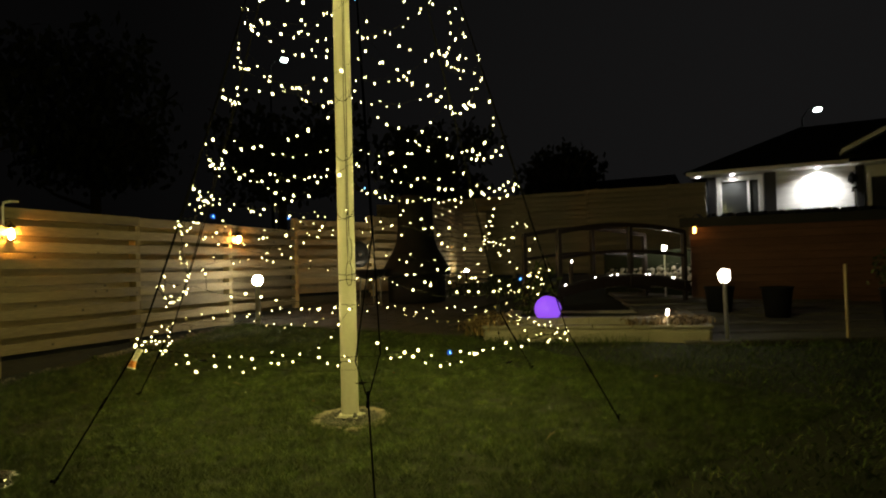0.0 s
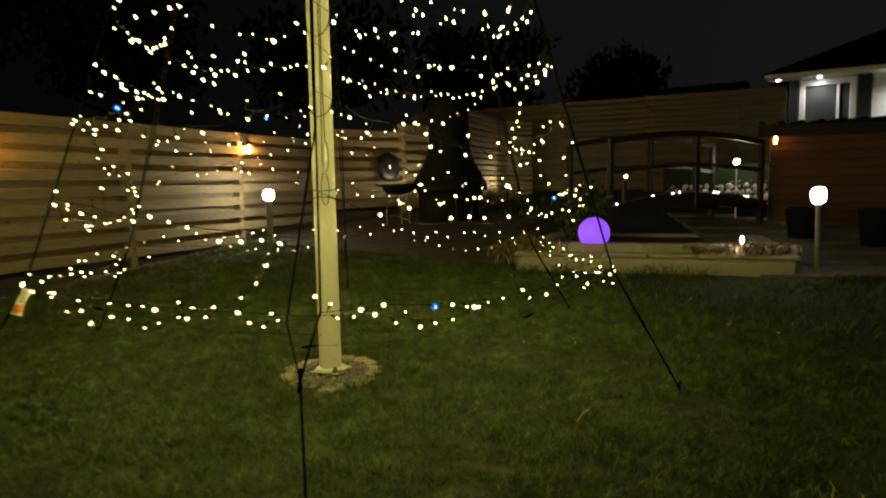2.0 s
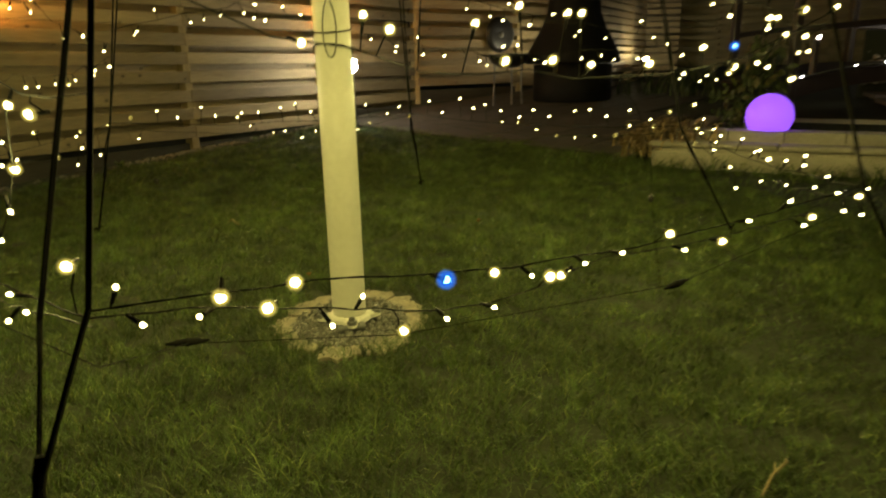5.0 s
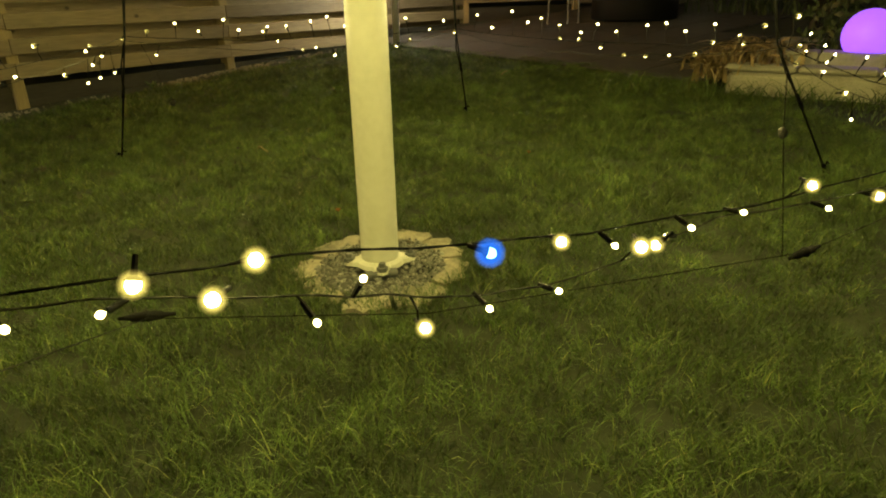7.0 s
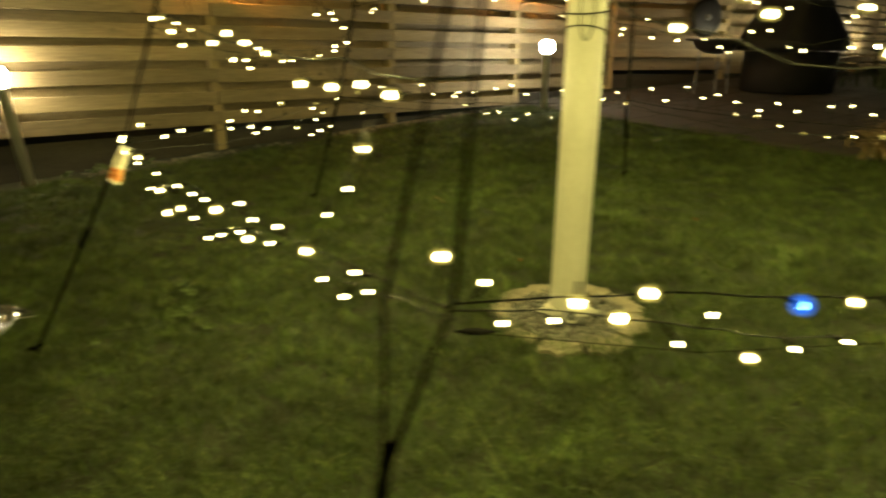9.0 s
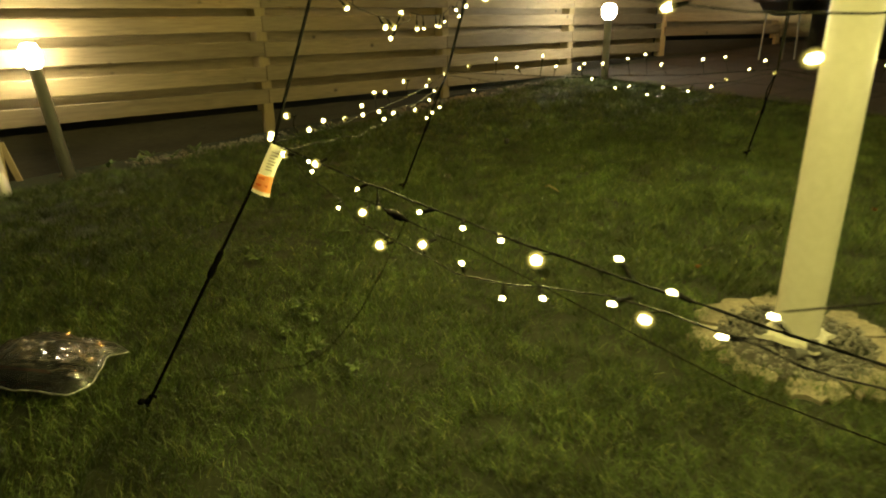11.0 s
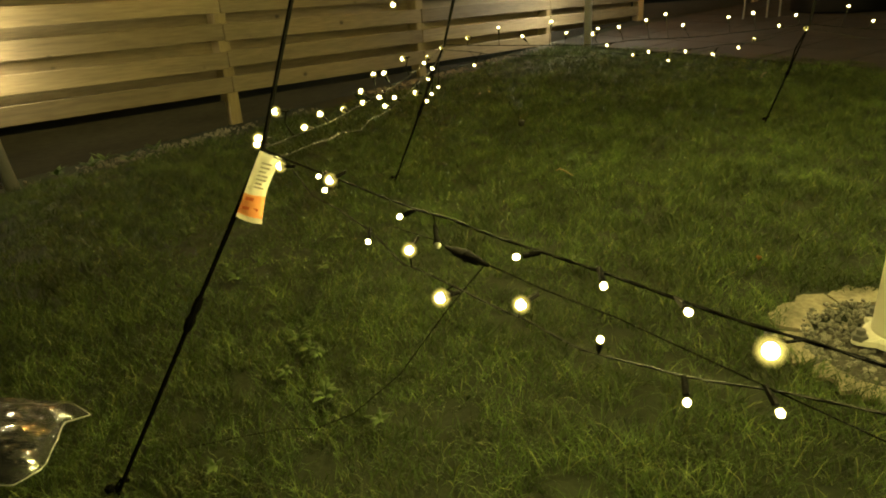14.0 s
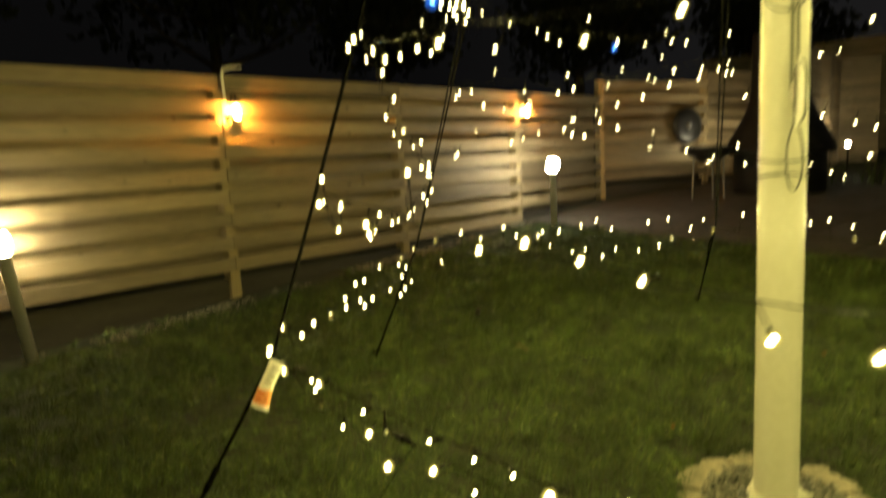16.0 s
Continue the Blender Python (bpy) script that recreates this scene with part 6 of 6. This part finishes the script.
for x, y in ((0.71, -0.10), (-1.11, -0.16), (-1.90, -0.12)):
    bm = bmesh.new()
    lathe(bm, [(0, 3.216), (0.034, 3.216), (0.038, 3.224), (0, 3.2245)], 16, Matrix.Translation((x, y, 0)))
    part("soffit_spot", bm, MAT_SPOT, house, "lit soffit spot")
hm = house.matrix_basis
for x, y, w in ((0.71, -0.10, 230.0), (-1.11, -0.14, 42.0), (-1.90, -0.14, 12.0)):
    data = bpy.data.lights.new("soffit_lamp", "SPOT")
    data.energy, data.color, data.shadow_soft_size, data.spot_size, data.spot_blend = w, (1.0, 0.97, 0.92), 0.03, radians(150), 1.0
    ob = new("soffit_lamp", data)
    ob.matrix_basis = look(hm @ Vector((x, y, 3.20)), hm @ Vector((x, y + 0.02, 1.5)))

# a neighbour's low dark roof beyond the far fence
neighbour = thing("neighbour_house", pose(15.684, 7.762, 0, 0, 0, HOUSE_YAW), "low dark roofed house beyond the far fence", "house")
bm = bmesh.new()
box(bm, (-8.6, 9.0, 0.8), (-4.2, 13.0, 4.0), 0.02)
part("wall", bm, MAT_DARKTRIM, neighbour)
bm = bmesh.new()
vs = [bm.verts.new(q) for q in ((-9.0, 8.6, 4.0), (-3.9, 8.6, 4.0), (-4.0, 11, 4.75), (-8.9, 11, 4.75), (-9.0, 13.4, 4.0), (-3.9, 13.4, 4.0))]
bm.faces.new([vs[i] for i in (0, 1, 2, 3)])
bm.faces.new([vs[i] for i in (3, 2, 5, 4)])
bmesh.ops.solidify(bm, geom=list(bm.faces), thickness=0.08)
part("roof", bm, MAT_TILE, neighbour)


# ---------------------------------------------------------------- trees and street lamps beyond the fences
def tree_far(place, height, spread, seed):
    r = random.Random(seed)
    t = thing("tree", pose(*place), "tall dark tree against the night sky", "tree", "trees beyond the fence")
    bm = bmesh.new()
    tube(bm, [(0, 0, -0.3), (0.1, 0.05, height * 0.3), (0.0, 0.15, height * 0.75)], [0.22, 0.16, 0.05], 8)
    for i in range(7):
        a, z = r.uniform(0, 6.28), height * r.uniform(0.3, 0.65)
        tube(bm, [(0.05, 0.05, z), (math.cos(a) * spread * 0.4, math.sin(a) * spread * 0.4, z + 0.5), (math.cos(a) * spread * 0.75, math.sin(a) * spread * 0.75, z + 1.3)], [0.08, 0.05, 0.02], 5)
    part("trunk", bm, MAT_BARK, t)
    bm = bmesh.new()
    for i in range(9):
        a, q = r.uniform(0, 6.28), spread * r.uniform(0, 0.6)
        leaf_cloud(bm, (math.cos(a) * q, math.sin(a) * q, height * r.uniform(0.5, 0.88)), (spread * 0.5, spread * 0.5, height * 0.16), 330, 0.34, seed * 20 + i)
    part("crown", bm, MAT_TREE, t, "dark leafy crown")
    return t


for i, (x, y, h, s) in enumerate(((-6.5, 16.5, 8.0, 3.2), (-1.5, 20.0, 9.0, 3.6), (3.0, 23.0, 8.0, 3.4), (9.0, 22.5, 7.0, 3.4), (14.5, 21.0, 5.6, 3.0), (18.5, 18.0, 4.6, 2.4))):
    tree_far((x, y, gz(x, y)), h, s, 30 + i)


def street_lamp(head, label):
    g = gz(head[0], head[1])
    t = thing("street_lamp", pose(head[0], head[1], 0), label, "street lamp", "street lamps")
    bm = bmesh.new()
    tube(bm, [(-0.5, 0.4, g - 0.2), (-0.5, 0.4, head[2] * 0.6), (-0.48, 0.38, head[2] - 0.3), (-0.3, 0.2, head[2] + 0.05), (0, 0, head[2] + 0.08)], [0.07, 0.05, 0.03, 0.02, 0.018], 8)
    part("column", bm, MAT_BLACK, t, "dark lamp column")
    bm = bmesh.new()
    blob(bm, (0, 0, head[2]), (0.16, 0.16, 0.085), 0.05, 2, 1)
    part("lamp_head", bm, MAT_STREET, t, "lit greenish white lamp head", smooth=True)
    return t


street_lamp((11.2, 27.3, 10.55), "distant lit street lamp on a dark column")
street_lamp((26.9, 11.9, 6.93), "distant lit street lamp behind the house roof")

# ---------------------------------------------------------------- small things lying on the lawn
bag = thing("plastic_bag", pose(0.03, 4.75, gz(0.03, 4.75) + 0.015, 0, 0, -17), "crumpled clear plastic bag holding black cord parts on grass", "bag")
bm = bmesh.new()
nx, ny = 30, 24
top, low = [], []
for j in range(ny + 1):
    rt, rl = [], []
    for i in range(nx + 1):
        u, w = i / nx, j / ny
        far_x = 0.215 - 0.115 * w - 0.05 * max(0.0, 0.18 - w) / 0.18
        x = -0.24 + (far_x + 0.24) * u + 0.010 * noise.noise(Vector((u * 4, w * 4, 1)))
        y = -0.155 + 0.305 * w + 0.012 * noise.noise(Vector((u * 4, w * 4, 5)))
        # the pulled-out corner
        x += 0.062 * max(0.0, (u - 0.86) / 0.14) * max(0.0, 1 - abs(w - 0.88) / 0.12)
        puff = (max(0.0, math.sin(math.pi * u)) * max(0.0, math.sin(math.pi * w))) ** 0.5
        crumple = 0.020 * noise.noise(Vector((u * 5, w * 5, 2))) + 0.011 * noise.noise(Vector((u * 12, w * 12, 8))) + 0.004 * noise.noise(Vector((u * 30, w * 30, 3)))
        rt.append(bm.verts.new((x, y, 0.012 + 0.072 * puff + crumple * (0.4 + puff))))
        rl.append(bm.verts.new((x, y, 0.006 + 0.004 * noise.noise(Vector((u * 9, w * 9, 3))))) if 0 < i < nx and 0 < j < ny else rt[-1])
    top.append(rt)
    low.append(rl)
rim = [v.co.copy() for v in top[0]] + [row[-1].co.copy() for row in top[1:]] + [v.co.copy() for v in top[-1][-2::-1]] + [row[0].co.copy() for row in top[-2::-1]]
for j in range(ny):
    for i in range(nx):
        bm.faces.new((top[j][i], top[j][i + 1], top[j + 1][i + 1], top[j + 1][i]))
        q = [low[j][i], low[j + 1][i], low[j + 1][i + 1], low[j][i + 1]]
        if len(set(q)) == 4 and any(v not in (top[j][i], top[j][i + 1], top[j + 1][i + 1], top[j + 1][i]) for v in q):
            bm.faces.new(q)
part("bag_film", bm, MAT_BAG, bag, "clear crinkled film")
# pale tube round the outline stands in for highlights on the bag's edge
bm = bmesh.new()
tube(bm, rim, [0.0012 + 0.0010 * abs(math.sin(0.9 * k)) for k in range(len(rim))], 5, closed=False)
part("hem", bm, MAT_BAG_GLINT, bag, "pale line painted as the bright glint along the film's edge", smooth=True)
for y, r_, x1 in ((-0.052, 0.012, 0.140), (-0.083, 0.012, 0.105), (-0.112, 0.010, 0.150)):
    bm = bmesh.new()
    tube(bm, [(-0.17, y, 0.034), (0.0, y + 0.004, 0.036), (x1 - 0.02, y, 0.036), (x1, y + 0.004, 0.037)], [r_, r_, r_, r_ * 0.55], 14)
    part("black_rod", bm, MAT_ROD, bag, "short black plastic rod", smooth=True)
bm = bmesh.new()
box(bm, (-0.19, -0.102, 0.030), (0.06, -0.094, 0.048), 0.002)
part("red_card", bm, MAT_RED, bag, "dull red printed card")

for i, (x, y, a, s) in enumerate(((4.88, 3.58, 40, 0.07), (2.28, 5.0, 200, 0.03), (3.3, 5.4, 100, 0.03))):
    bm = bmesh.new()
    pts = [(0, 0, 0), (0.35, 0.28, 0.1), (0.7, 0.25, 0.05), (1, 0, 0.12), (0.7, -0.25, 0.08), (0.35, -0.28, 0.12)]
    vs = [bm.verts.new((p[0] * s, p[1] * s, p[2] * s + 0.045)) for p in pts]
    mid = bm.verts.new((0.5 * s, 0, 0.035))
    for k in range(6):
        bm.faces.new((vs[k], vs[(k + 1) % 6], mid))
    bmesh.ops.solidify(bm, geom=list(bm.faces), thickness=0.0008)
    ob = new("fallen_leaf", mesh_of("fallen_leaf", bm, MAT_BROWNLEAF))
    ob.matrix_basis = pose(x, y, gz(x, y), 0, 0, a)
    tagged(ob, "curled brown fallen leaf on the grass", "leaf", "fallen leaves")
for i, (x, y, a, l_) in enumerate(((3.075, 3.085, 24, 0.15), (3.98, 7.55, 40, 0.11), (2.0, 6.1, 120, 0.08))):
    bm = bmesh.new()
    tube(bm, [(-l_ / 2, 0, 0.03), (0, 0.006, 0.045), (l_ / 2, 0, 0.05), (l_ * 0.7, 0.01, 0.04)], [0.003, 0.0045, 0.004, 0.002], 6)
    tube(bm, [(0.1 * l_, 0.005, 0.046), (0.3 * l_, 0.05 * l_ + 0.01, 0.055)], [0.003, 0.0015], 5)
    ob = new("twig", mesh_of("twig", bm, MAT_STICK))
    ob.matrix_basis = pose(x, y, gz(x, y), 0, 0, a)
    tagged(ob, "pale dry twig lying on the grass", "twig", "twigs on the lawn")
